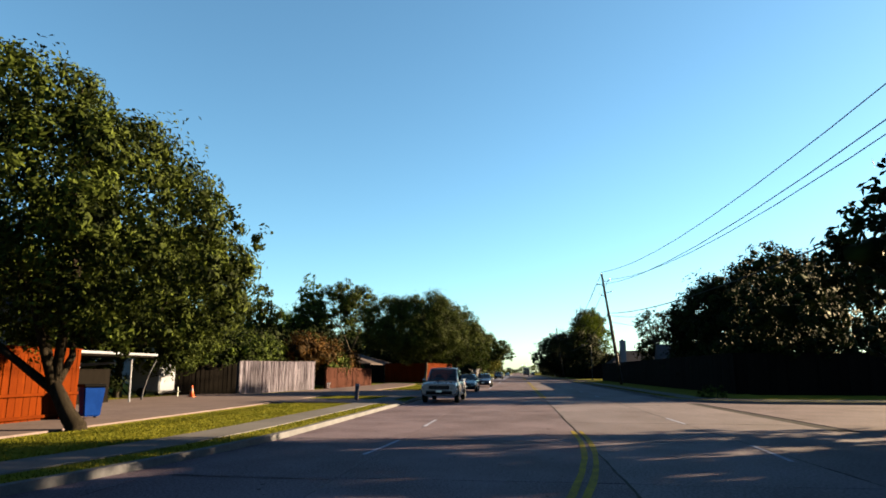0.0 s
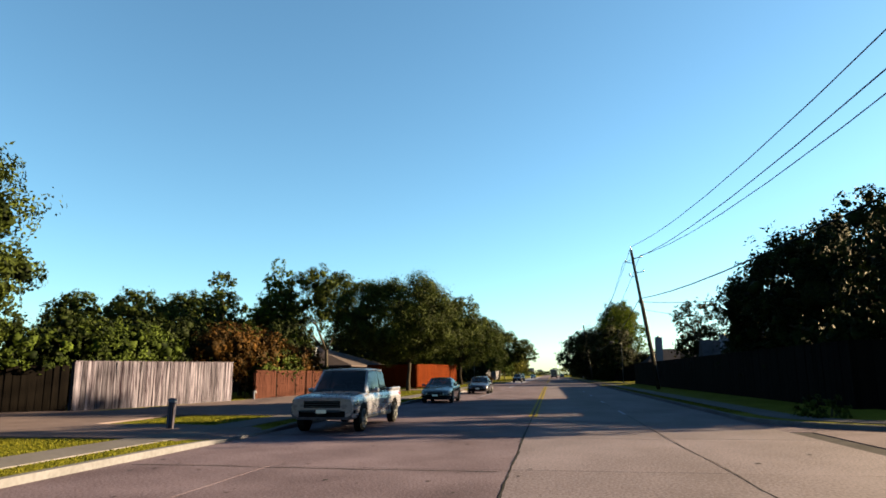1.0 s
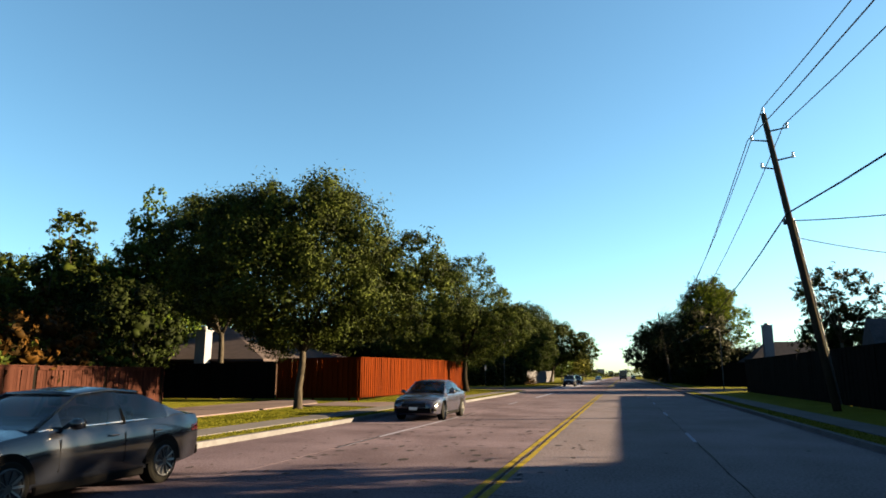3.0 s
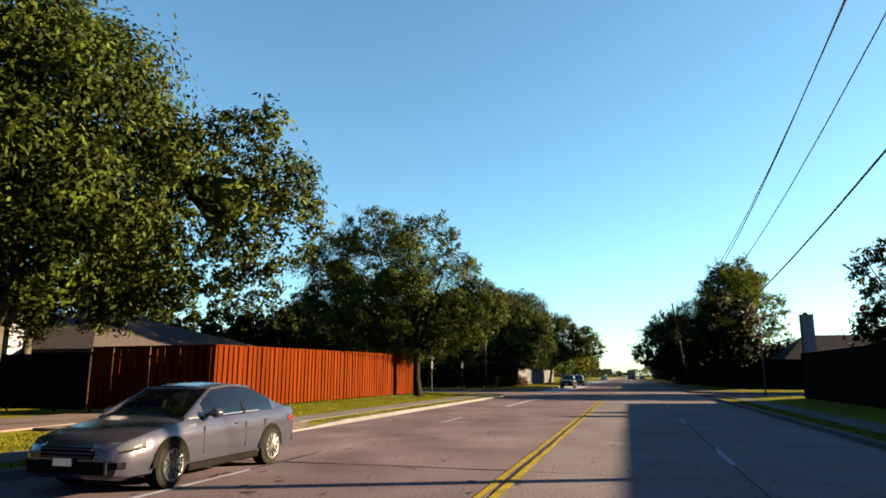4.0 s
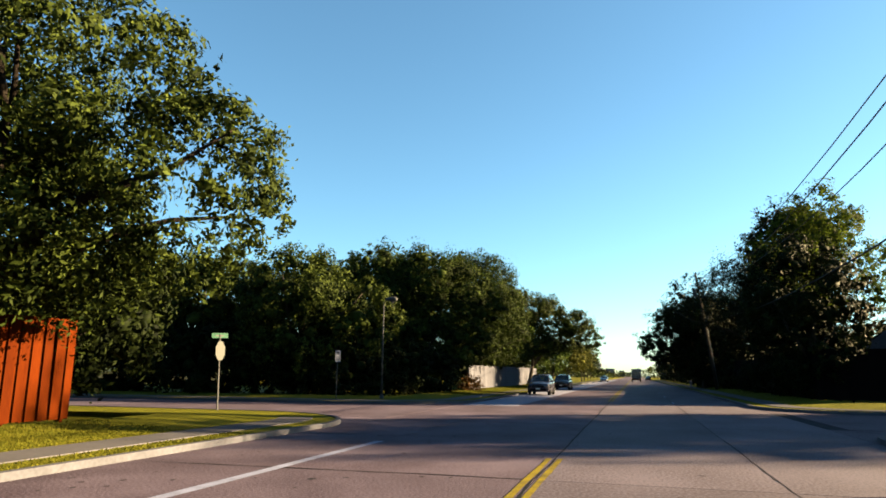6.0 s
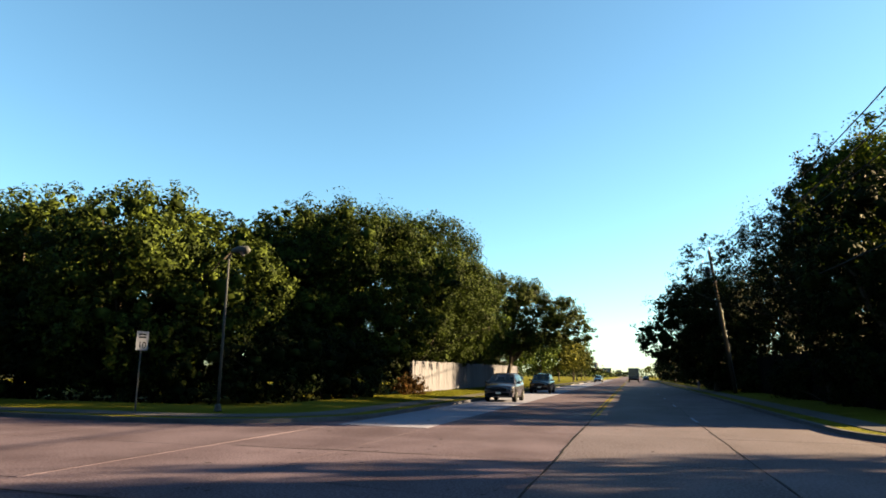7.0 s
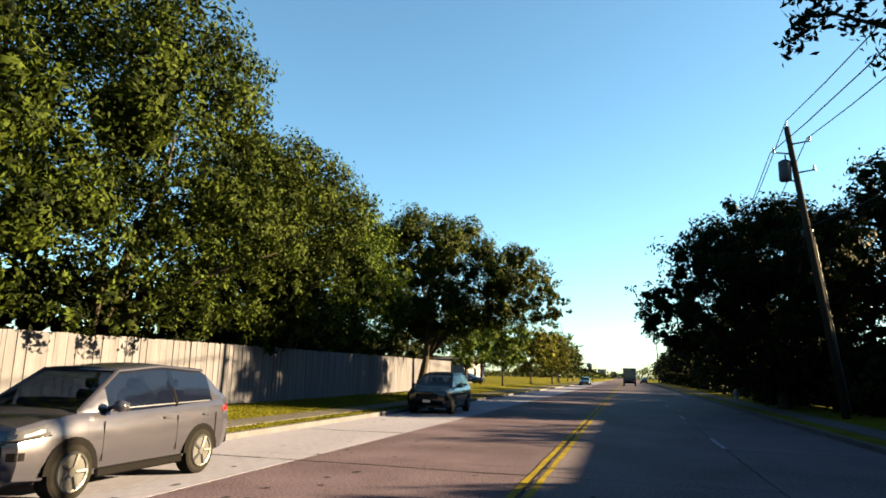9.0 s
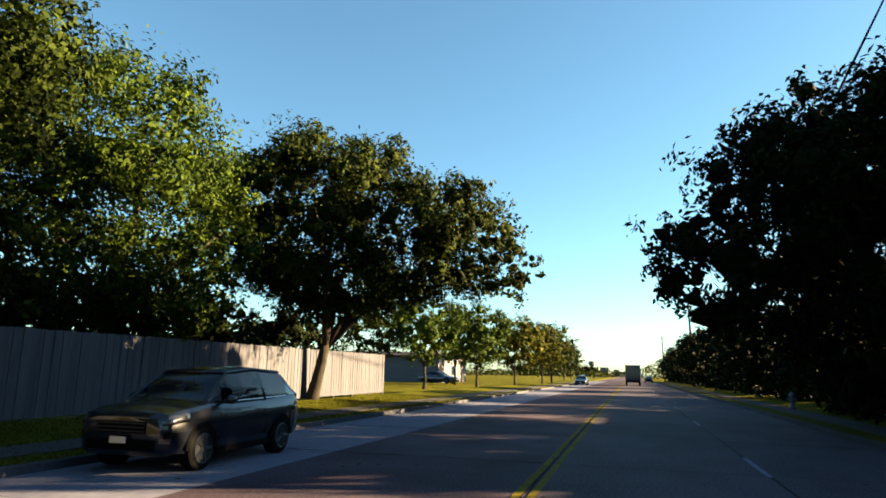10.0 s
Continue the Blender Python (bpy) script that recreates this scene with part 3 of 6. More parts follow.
tree("tree", "tall sunlit street tree in front of the red fence", (-11.45, 103.0, 0.35),
     [(-13.4, 103.0, 7.8, 4.2, 4.2, 3.8), (-14.4, 103.0, 11.0, 2.6, 2.4, 1.9), (-11.0, 103.5, 10.4, 2.4, 2.2, 1.8), (-17.6, 104.0, 8.8, 3.0, 3.2, 3.0), (-9.7, 103.6, 8.1, 2.4, 2.6, 2.3), (-7.9, 105.0, 6.0, 2.3, 2.6, 2.1), (-9.0, 106.6, 4.9, 1.9, 1.9, 1.5), (-13.0, 104.5, 4.6, 4.6, 3.4, 1.7), (-17.0, 104.2, 5.6, 3.4, 3.4, 2.4)],
     200000, LEAF_ELM, 31, 0.235, (-0.15, 0.1), 3.0, 0.13, lobe=0.26, shag=0.45, limbs=9, core=0.36, bark=DARK_BARK)
tree("tree", "dense garden tree behind the red fence", (-17.5, 111, 0.2), [(-17.0, 111.0, 3.9, 3.6, 3.0, 2.8), (-22, 113, 3.6, 3.6, 3.0, 2.6)], 36000, LEAF_SHADED, 33, 0.18, (0, 0), 2.0, 0.2)
tree("tree", "sunlit green tree beyond the side street", (-21.0, 134, 0.2), [(-21.4, 135, 6.2, 4.4, 4.2, 4.1), (-17.0, 136, 5.4, 3.0, 3.0, 2.8), (-21, 134, 3.2, 4.4, 3.4, 2.2), (-24.5, 138.5, 4.2, 3.4, 3.0, 3.6)], 84000, LEAF_ELM, 41, 0.22, (0, 0), 2.2, 0.2)
tree("tree", "sunlit green tree beyond the side street", (-29.0, 136, 0.2), [(-29.0, 136, 6.0, 4.6, 4.4, 5.0)], 40000, LEAF_ELM, 42, 0.22, (0, 0), 2.2, 0.21)
tree("tree", "sunlit green tree beyond the side street", (-37.0, 138, 0.2), [(-37.0, 138, 6.4, 4.8, 4.4, 5.4)], 24000, LEAF_OAK, 43, 0.22, (0, 0), 2.2, 0.22)
tree("tree", OAK + " by the pale fence", (-15.5, 147.5, 0.2), [(-15.3, 148.5, 8.2, 4.6, 4.6, 4.3), (-11.7, 148.5, 6.9, 2.8, 3.2, 3.2), (-12.4, 145.5, 4.4, 2.6, 2.8, 2.6), (-15.8, 145, 3.6, 3.4, 3.4, 3)], 130000, LEAF_DEEP, 51, 0.26, (0, 0), 2.2, 0.155, limbs=4)
tree("tree", OAK + " by the pale fence", (-21.5, 151, 0.2), [(-21.5, 152, 9.0, 5.0, 5, 4.8), (-24.8, 146.5, 8.4, 3.8, 3.6, 3.6), (-20, 147, 6.4, 4.4, 4.2, 4.2)], 60000, LEAF_DEEP, 52, 0.26, (0, 0), 2.4, 0.21)
tree("tree", OAK + " by the pale fence", (-14.4, 157.5, 0.2), [(-12.9, 153.4, 4.9, 2.6, 3.2, 2.7), (-12.0, 154.0, 3.5, 1.4, 2.6, 1.2), (-12.6, 164.0, 4.6, 2.1, 3.0, 2.1), (-13.4, 157.5, 9.2, 4.3, 4.4, 4.6), (-10.6, 158, 5, 2, 2.6, 2.5), (-11.9, 161, 7.3, 2.7, 3, 3.2)], 125000, LEAF_DEEP, 53, 0.24, (0.2, 0), 2.4, 0.15, limbs=4, core=0.36)
tree("tree", OAK + " by the pale fence", (-14.8, 167.0, 0.2), [(-13.9, 167, 8.4, 3.8, 4.2, 4), (-11.1, 167.5, 4.9, 2, 2.8, 2.3), (-14.7, 166, 4.2, 3.2, 3.4, 2.2)], 92000, LEAF_DEEP, 54, 0.22, (0.2, 0), 2.4, 0.155, limbs=4, core=0.36)
tree("tree", "yellow-green drooping tree behind the pale fence", (-15.6, 176.0, 0.2), [(-16.2, 176.0, 8.6, 4.4, 4.2, 4.4), (-12.6, 176.0, 5.6, 2.3, 2.6, 2.8), (-16, 177, 4.4, 4.0, 3.4, 2.4)], 82000, LEAF_BRIGHT, 55, 0.22, (0.1, 0), 2.6, 0.17, shag=0.3, core=0.36)
tree("tree", "wide live oak leaning over the road", (-12.7, 186.0, 0.2),
     [(-12.4, 186.5, 9.2, 5.0, 4.6, 4.0), (-7.2, 187.0, 7.9, 3.8, 3.8, 2.9), (-4.4, 187.0, 6.4, 2.1, 2.6, 1.5), (-16.3, 187.0, 9.0, 3.6, 3.8, 3.8), (-11.5, 186.5, 6.0, 4.6, 4.0, 1.8)], 105000, LEAF_OAK, 61, 0.26, (0.5, 0.1), 2.6, 0.18, limbs=7)

# beyond, along the left side
for k, (x, y, h, m, n) in enumerate([(-16, 214, 6.5, LEAF_BRIGHT, 12000), (-14, 226, 6.8, LEAF_BRIGHT, 12000), (-12, 238, 6.4, LEAF_YELLOW, 11000), (-10.5, 252, 6.4, LEAF_YELLOW, 10000), (-19, 236, 7.5, LEAF_OAK, 10000),
                                      (-11, 268, 7.4, LEAF_OAK, 9000), (-13, 285, 7, LEAF_YELLOW, 8000), (-24, 222, 8, LEAF_OAK, 10000), (-13, 310, 7, LEAF_OAK, 6000), (-14, 340, 7, LEAF_OAK, 6000)]):
    r = 2.6 + 0.25 * (k % 3)
    tree("tree", "small street tree with a light-green crown" if m in (LEAF_BRIGHT, LEAF_YELLOW) else "far dark-green street tree", (x, y, 0.2), [(x, y, h * 0.82, r * 1.25, r * 1.25, h * 0.5)], int(n * 0.9), m, 70 + k, 0.13, (0, 0), 1.9, 0.2, limbs=3)

# right side: darkness against the light is put into the leaf colour
BACKLIT = "big tree with leaves coloured dark as if backlit"
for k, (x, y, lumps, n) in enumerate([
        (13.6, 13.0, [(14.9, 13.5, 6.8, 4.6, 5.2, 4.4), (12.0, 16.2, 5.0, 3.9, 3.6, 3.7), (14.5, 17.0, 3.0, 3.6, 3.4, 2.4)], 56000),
        # next two stand out of view, added to shade the start of the road
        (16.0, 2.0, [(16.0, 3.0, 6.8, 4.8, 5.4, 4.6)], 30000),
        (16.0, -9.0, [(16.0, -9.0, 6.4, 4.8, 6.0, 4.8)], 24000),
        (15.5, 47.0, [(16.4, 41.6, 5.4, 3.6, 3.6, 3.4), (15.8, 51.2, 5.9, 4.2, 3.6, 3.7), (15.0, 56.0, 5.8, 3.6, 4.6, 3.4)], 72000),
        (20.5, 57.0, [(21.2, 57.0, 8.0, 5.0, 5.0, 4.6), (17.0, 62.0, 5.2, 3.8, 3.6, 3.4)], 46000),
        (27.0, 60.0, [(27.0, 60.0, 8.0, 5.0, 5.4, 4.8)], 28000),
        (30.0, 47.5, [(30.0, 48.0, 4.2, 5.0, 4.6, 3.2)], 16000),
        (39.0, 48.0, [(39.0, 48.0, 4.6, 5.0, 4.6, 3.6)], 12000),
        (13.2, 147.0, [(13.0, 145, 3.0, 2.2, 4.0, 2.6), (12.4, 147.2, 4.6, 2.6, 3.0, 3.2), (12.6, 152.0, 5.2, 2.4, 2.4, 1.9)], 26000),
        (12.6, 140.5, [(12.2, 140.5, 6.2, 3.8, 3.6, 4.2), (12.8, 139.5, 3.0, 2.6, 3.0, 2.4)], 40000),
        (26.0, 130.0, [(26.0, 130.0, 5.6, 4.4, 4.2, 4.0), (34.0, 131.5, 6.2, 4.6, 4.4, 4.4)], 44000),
        # next two stand out of view, added to shade the crossing
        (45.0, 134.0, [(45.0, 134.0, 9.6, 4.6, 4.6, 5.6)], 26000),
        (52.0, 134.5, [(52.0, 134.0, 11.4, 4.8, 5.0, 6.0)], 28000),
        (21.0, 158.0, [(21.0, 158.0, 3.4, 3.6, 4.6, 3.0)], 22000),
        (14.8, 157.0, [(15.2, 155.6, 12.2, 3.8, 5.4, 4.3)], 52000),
        # out of view, added to shade the crowns across the road
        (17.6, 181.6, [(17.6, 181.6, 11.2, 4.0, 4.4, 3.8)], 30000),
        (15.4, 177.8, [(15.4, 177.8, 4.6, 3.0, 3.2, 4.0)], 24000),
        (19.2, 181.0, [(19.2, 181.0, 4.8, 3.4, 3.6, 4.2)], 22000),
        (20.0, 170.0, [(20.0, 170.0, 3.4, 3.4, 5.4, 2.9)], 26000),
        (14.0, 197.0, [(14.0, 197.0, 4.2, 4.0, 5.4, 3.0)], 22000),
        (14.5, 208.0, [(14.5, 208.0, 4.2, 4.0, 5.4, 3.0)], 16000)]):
    tree("tree", BACKLIT, (x, y, 0.2), lumps, int(n * 0.62), LEAF_SHADED, 81 + k, 0.25, (0, 0), 2.4, 0.21, shag=0.07, limbs=3)
tree("tree", "tall thin open tree far behind the houses", (25.2, 126.7, 0.2), [(25.2, 126.7, 10.5, 4.3, 3.8, 2.9)], 9000, LEAF_SHADED, 184, 0.2, (0, 0), 5.0, 0.26, lobe=0.24, core=0.3)
# part of this crown's sunlit look comes from its brightened leaf colour
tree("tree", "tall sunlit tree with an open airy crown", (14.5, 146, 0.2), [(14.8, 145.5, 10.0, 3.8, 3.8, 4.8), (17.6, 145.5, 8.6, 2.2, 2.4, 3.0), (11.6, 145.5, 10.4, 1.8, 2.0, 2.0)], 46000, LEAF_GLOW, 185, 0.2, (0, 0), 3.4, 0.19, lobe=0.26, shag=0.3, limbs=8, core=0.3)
tree("tree", "open airy tree with leaves coloured dark as if backlit", (12.0, 149.6, 0.2), [(9.6, 149.5, 7.8, 3.8, 4.4, 3.0), (6.2, 150.0, 7.6, 2.2, 2.8, 2.2), (13.5, 151.0, 8.8, 3.4, 3.6, 3.2)], 64000, LEAF_SHADED, 186, 0.2, (-0.3, 0), 3.4, 0.12, lobe=0.26, shag=0.35, limbs=10, core=0.3)
tree("tree", "live oak reaching over the road, leaf colour darkened as if backlit", (9.8, 182, 0.2), [(8.8, 182, 7.4, 4.8, 5.2, 4.6), (5.0, 181, 5.4, 2.9, 3.8, 2.6), (11.8, 186, 7.6, 4.6, 5.4, 4.6), (9.5, 182, 3.4, 3.4, 4.4, 2.4), (10.8, 178.0, 4.4, 2.6, 3.0, 2.8), (10.6, 176.6, 8.0, 2.6, 2.8, 2.2)], 92000, LEAF_SHADED, 189, 0.28, (0, 0), 2.2, 0.2, limbs=4)
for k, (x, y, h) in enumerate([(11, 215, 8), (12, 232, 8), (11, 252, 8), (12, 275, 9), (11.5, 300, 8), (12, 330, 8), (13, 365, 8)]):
    tree("tree", "far roadside tree, leaf colour darkened as if backlit", (x, y, 0.2), [(x, y, h * 0.54, 3.4, 5.4, h * 0.46)], 7000, LEAF_SHADED, 100 + k, 0.2, (0, 0), 2.0, 0.26, limbs=2)

# gardens behind the fences, left
bush("flowering_vine", "tangled green vine hanging over the weathered fence", [(-21.6, 45, 2.9, 1.4, 5.0, 1.3), (-22.5, 40, 2.6, 1.6, 3.0, 1.2)], 11000, LEAF_DEEP, 121)
# shrubs behind the fence; shade among them is put into the leaf colour
bush("hedge", "overgrown shrubs behind the weathered fence, leaves coloured as in shade", [(-23.4, 42.5, 2.6, 1.9, 2.6, 2.4), (-23.0, 48, 2.8, 2.0, 3.6, 2.4), (-23.4, 55, 3.0, 2.0, 4.2, 2.4), (-22.8, 63, 2.6, 1.9, 4.2, 2.2)], 26000, LEAF_SHADED, 173, 0.17, "hedge")
bush("flowering_vine", "rust-red vine spilling over the brown fence", [(-20.9, 57, 3.2, 1.7, 6.5, 1.5), (-20.4, 66, 2.6, 1.5, 4.5, 1.4)], 16000, LEAF_RUST, 122)
bush("flowering_vine", "green vine spilling over the brown fence", [(-19.9, 61, 2.3, 0.9, 5.5, 0.8), (-19.9, 69, 2.2, 0.9, 2.5, 1.0)], 7000, LEAF_ELM, 123)
for k, (x, y, z, r, h, m) in enumerate([(-24, 44, 2.9, 2.4, 1.8, LEAF_OAK), (-28, 50, 3.4, 2.8, 2.0, LEAF_OAK), (-24, 56, 3.4, 2.6, 1.9, LEAF_SHADED), (-23.5, 62, 3.6, 2.4, 2.0, LEAF_OAK), (-30, 62, 4.0, 3.0, 2.2, LEAF_OAK), (-33, 54, 3.6, 3.2, 2.2, LEAF_OAK)]):
    tree("tree", "garden tree behind the weathered fence", (x, y, 0.1), [(x, y, z, r, r, h)], 10000, m, 130 + k, 0.15, (0, 0), 1.9, 0.19, group="garden trees")
tree("conifer", "light-green pointed conifer far behind the fence", (-30.5, 85.0, 0.1), [(-30.5, 85, 5.6, 3.6, 3.4, 2.6), (-30.5, 85, 9.0, 2.9, 2.8, 2.2), (-30.4, 85, 12.0, 1.8, 1.8, 1.9), (-30.6, 85, 14.2, 0.9, 0.9, 1.1)], 30000, LEAF_BRIGHT, 140, 0.18, (0, 0), 2.2, 0.24, shag=0.2, group="garden trees")
tree("conifer", "dark-green pointed conifer far behind the fence", (-37.4, 84.6, 0.1), [(-37.4, 84.6, 5.6, 3.4, 3.2, 2.6), (-37.4, 84.6, 9.2, 2.7, 2.6, 2.4), (-37.4, 84.6, 12.2, 1.6, 1.6, 2.0)], 22000, LEAF_OAK, 141, 0.18, (0, 0), 2.2, 0.25, shag=0.2, group="garden trees")
for k, (x, y) in enumerate([(-56, 96), (-64.5, 95), (-49.5, 99)]):
    tree("tree", "tall garden tree far behind the fence", (x, y, 0.1), [(x, y, 9.8, 4.2, 4.2, 3.6), (x + 2.6, y, 8.4, 2.8, 3.0, 3.0)], 14000, LEAF_OAK, 142 + k, 0.2, (0, 0), 4.2, 0.3, group="garden trees")
for k, (x, y, z, r, h, m) in enumerate([(-39, 113, 5.4, 3.6, 3.4, LEAF_OAK), (-44, 102, 6.2, 3.8, 3.6, LEAF_BRIGHT), (-44, 112, 8.6, 4.2, 4.2, LEAF_BRIGHT), (-32.5, 114, 4.8, 3.6, 3.6, LEAF_SHADED), (-26.5, 113, 5.0, 3.2, 3.6, LEAF_SHADED), (-52, 96, 6, 4, 3.4, LEAF_OAK), (-30, 118, 4.6, 3.0, 2.6, LEAF_OAK), (-24, 112, 3.6, 2.6, 2.0, LEAF_SHADED), (-33, 84, 5.4, 3.2, 3.0, LEAF_SHADED), (-27, 80, 4.8, 3.0, 2.8, LEAF_SHADED), (-40, 80, 6.0, 3.6, 3.4, LEAF_OAK)]):
    tree("tree", "garden tree behind the red fence", (x, y, 0.1), [(x, y, z, r, r, h)], 9000, m, 150 + k, 0.17, (0, 0), 2.0, 0.21, group="garden trees")
# shrubs added to fill black shaded masses, with the darkness in their colour
bush("shrub", "dense shrubs added under the corner trees, leaf colour darkened for shade", [(-13.4, 142.5, 1.6, 2.0, 3.6, 1.8), (-16.6, 133.8, 1.7, 2.4, 1.5, 2.0), (-16, 138, 2.1, 3.0, 3.0, 2.4), (-20.5, 134.5, 2.3, 4.0, 3.0, 2.6), (-21.0, 141.5, 2.8, 3.2, 1.9, 2.9)], 40000, LEAF_SHADED, 161, 0.16)
bush("shrub", "dense shrubs added under the corner trees, leaf colour darkened for shade", [(-27, 133, 2.4, 5.0, 2.6, 2.9), (-35, 133, 2.6, 5.2, 2.6, 3.2), (-43.5, 133, 2.8, 5.2, 2.6, 3.4)], 34000, LEAF_SHADED, 162, 0.18)
bush("shrub", "shrubs closing the end of the pale fence, leaf colour darkened for shade", [(-14.6, 151.0, 1.5, 1.6, 1.6, 1.6), (-17.5, 150.5, 1.8, 2.2, 1.8, 1.9), (-21.0, 151.0, 2.8, 2.8, 1.8, 2.9)], 20000, LEAF_SHADED, 170, 0.15)
bush("hedge", "understory added to fill the black behind the pale fence, coloured as shade", [(-15.4, 156, 2.9, 1.8, 5.0, 1.9), (-15.6, 163, 3.0, 1.8, 5.0, 1.9), (-20.5, 154.4, 3.4, 2.6, 2.2, 3.4), (-25.5, 158.0, 3.8, 3.2, 2.6, 3.7)], 34000, LEAF_SHADED, 171, 0.2, "hedge")
bush("shrub", "dry brownish shrub at the end of the pale fence", [(-12.2, 149.2, 0.75, 0.9, 1.9, 0.75)], 5000, LEAF_RUST, 163, 0.1)
bush("hedge", "hedge behind the kerb, its shade put into the leaf colour", [(13.0, 141, 1.8, 1.4, 3.6, 1.8), (12.6, 147, 2.0, 1.4, 4.4, 2.0), (12.2, 158, 1.4, 1.2, 5.0, 1.5)], 26000, LEAF_SHADED, 164, 0.17, "hedge")
bush("hedge", "overgrown shrubs added to fill the black behind the board fence, coloured as shade", [(15, 44, 2.2, 2.6, 3.6, 2.4), (22, 45, 2.4, 4.6, 3.0, 2.8), (32, 45, 2.4, 5.4, 3.0, 2.8), (42, 45, 2.6, 5.4, 3.0, 3.0)], 26000, LEAF_SHADED, 166, 0.2, "hedge")
bush("hedge", "overgrown shrubs added to fill the black behind the board fence, coloured as shade", [(15, 52, 2.2, 2.2, 5.0, 2.4), (15, 61, 2.0, 2.2, 5.0, 2.2)], 18000, LEAF_SHADED, 167, 0.2, "hedge")
bush("hedge", "hedge under the oak, its shade put into the leaf colour", [(11.6, 190, 1.4, 1.6, 6.0, 1.5), (13.5, 203, 1.5, 2.0, 7.0, 1.6), (12.5, 176, 1.5, 1.6, 6.0, 1.6)], 20000, LEAF_SHADED, 168, 0.2, "hedge")
bush("hedge", "understory added to fill the black behind the pale fence, coloured as shade", [(-15.6, 170, 3.0, 1.8, 5.0, 1.9), (-15.8, 180, 3.0, 2.0, 5.0, 1.9), (-16.2, 190, 2.9, 2.0, 5.0, 1.7)], 26000, LEAF_SHADED, 169, 0.2, "hedge")
bush("shrub", "shrubs filling the shaded corner behind the alley, coloured as shade", [(-24.5, 39.5, 2.2, 2.4, 2.0, 2.4), (-22.0, 41.5, 2.0, 1.6, 1.8, 2.2), (-25.6, 30.0, 1.8, 2.0, 3.0, 2.0)], 16000, LEAF_SHADED, 172, 0.16)
bush("hedge", "low hedge added along the far verge, leaf colour darkened for shade", [(12.8, 210 + 15 * k, 1.2, 1.8, 8.5, 1.5) for k in range(10)], 14000, LEAF_SHADED, 174, 0.28, "hedge")
bush("hedge", "low clipped shrub at the street corner", [(10.0, 37.2, 0.4, 0.8, 1.0, 0.4)], 2600, LEAF_ELM, 165, 0.08, "hedge")


# ---- fences ----
def fence(name, label, runs, board_w, material, gap=0.006, cap=None, thick=0.02, post_every=2.4, group="", stuff=False, back=1, lean=0.006, overlap=True, seed=5, relief=0.012):
    """A board fence along (x, y, ground, top) points: every board its own piece, rails and posts behind, and a cap rail."""
    f = thing(name, label, "fence", group, kind="")
    r = random.Random(seed)
    bm = boxed(-0.5, 0.5, -0.5, 0.5, 0, 1)
    bmesh.ops.bevel(bm, geom=[e for e in bm.edges if all(v.co.z > 0.9 for v in e.verts)], offset=0.015, segments=1, affect="EDGES")
    board = mesh_of("board", bm, material)
    for (x0, y0, g0, t0), (x1, y1, g1, t1) in zip(runs, runs[1:]):
        ln = math.hypot(x1 - x0, y1 - y0)
        yaw = math.degrees(math.atan2(y1 - y0, x1 - x0))
        nx, ny = -(y1 - y0) / ln * back, (x1 - x0) / ln * back
        n = int(ln / (board_w + gap))
        for k in range(n):
            u = (k + 0.5) / n
            x, y, g, t = x0 + (x1 - x0) * u, y0 + (y1 - y0) * u, g0 + (g1 - g0) * u, t0 + (t1 - t0) * u
            proud = relief if overlap and k % 2 else 0.0
            wide = board_w * ((1.44 if relief > 0.05 else 1.55) if overlap and k % 2 else 1.0) * r.uniform(0.95, 1.04)
            m = pose(x - nx * proud, y - ny * proud, g + 0.03 + r.uniform(0, 0.02), 0, 0, yaw) @ pose(0, 0, 0, r.uniform(-0.5, 0.5), math.degrees(r.uniform(-lean, lean))) @ Matrix.Diagonal((wide, thick, t - g - 0.05 + r.uniform(-0.012, 0.012), 1))
            shared("board", board, f, m)
        for z in (0.3, 0.55, 0.9):
            bm = bmesh.new()
            tube(bm, [(x0 + nx * 0.06, y0 + ny * 0.06, g0 + z * (t0 - g0) * 0.95), (x1 + nx * 0.06, y1 + ny * 0.06, g1 + z * (t1 - g1) * 0.95)], [0.045, 0.045], 4)
            part("rail", bm, material, f)
        for k in range(int(ln / post_every) + 1):
            u = min(1, k * post_every / ln)
            x, y, g, t = x0 + (x1 - x0) * u + nx * 0.14, y0 + (y1 - y0) * u + ny * 0.14, g0 + (g1 - g0) * u, t0 + (t1 - t0) * u
            part("post", boxed(x - 0.045, x + 0.045, y - 0.045, y + 0.045, g - 0.3, t - 0.06), material, f)
        if cap:
            bm = bmesh.new()
            a, b = Vector((x0, y0, t0)), Vector((x1, y1, t1))
            u = (b - a).normalized() * 0.03
            vs = []
            for p in (a - u, b + u):
                vs.append([bm.verts.new((p.x + nx * s, p.y + ny * s, p.z + z)) for s, z in ((-cap, -0.02), (cap, -0.02), (cap, 0.02), (-cap, 0.02))])
            for k in range(4):
                bm.faces.new((vs[0][k], vs[0][(k + 1) % 4], vs[1][(k + 1) % 4], vs[1][k]))
            bm.faces.new(vs[0]), bm.faces.new(vs[1][::-1])
            bmesh.ops.recalc_face_normals(bm, faces=bm.faces)
            part("cap_rail", bm, material, f)
    return f


fence("wooden_fence", "tall red-stained cedar fence with overlapping boards and a cap rail", [(-19.3, 83.8, 0.2, 2.7), (-13.78, 84.2, 0.24, 2.76), (-13.2, 95.0, 0.3, 2.86), (-12.72, 107.1, 0.36, 2.93), (-20.5, 108.3, 0.36, 2.93)], 0.16, RED_WOOD, cap=0.085, seed=5, relief=0.052, thick=0.032)
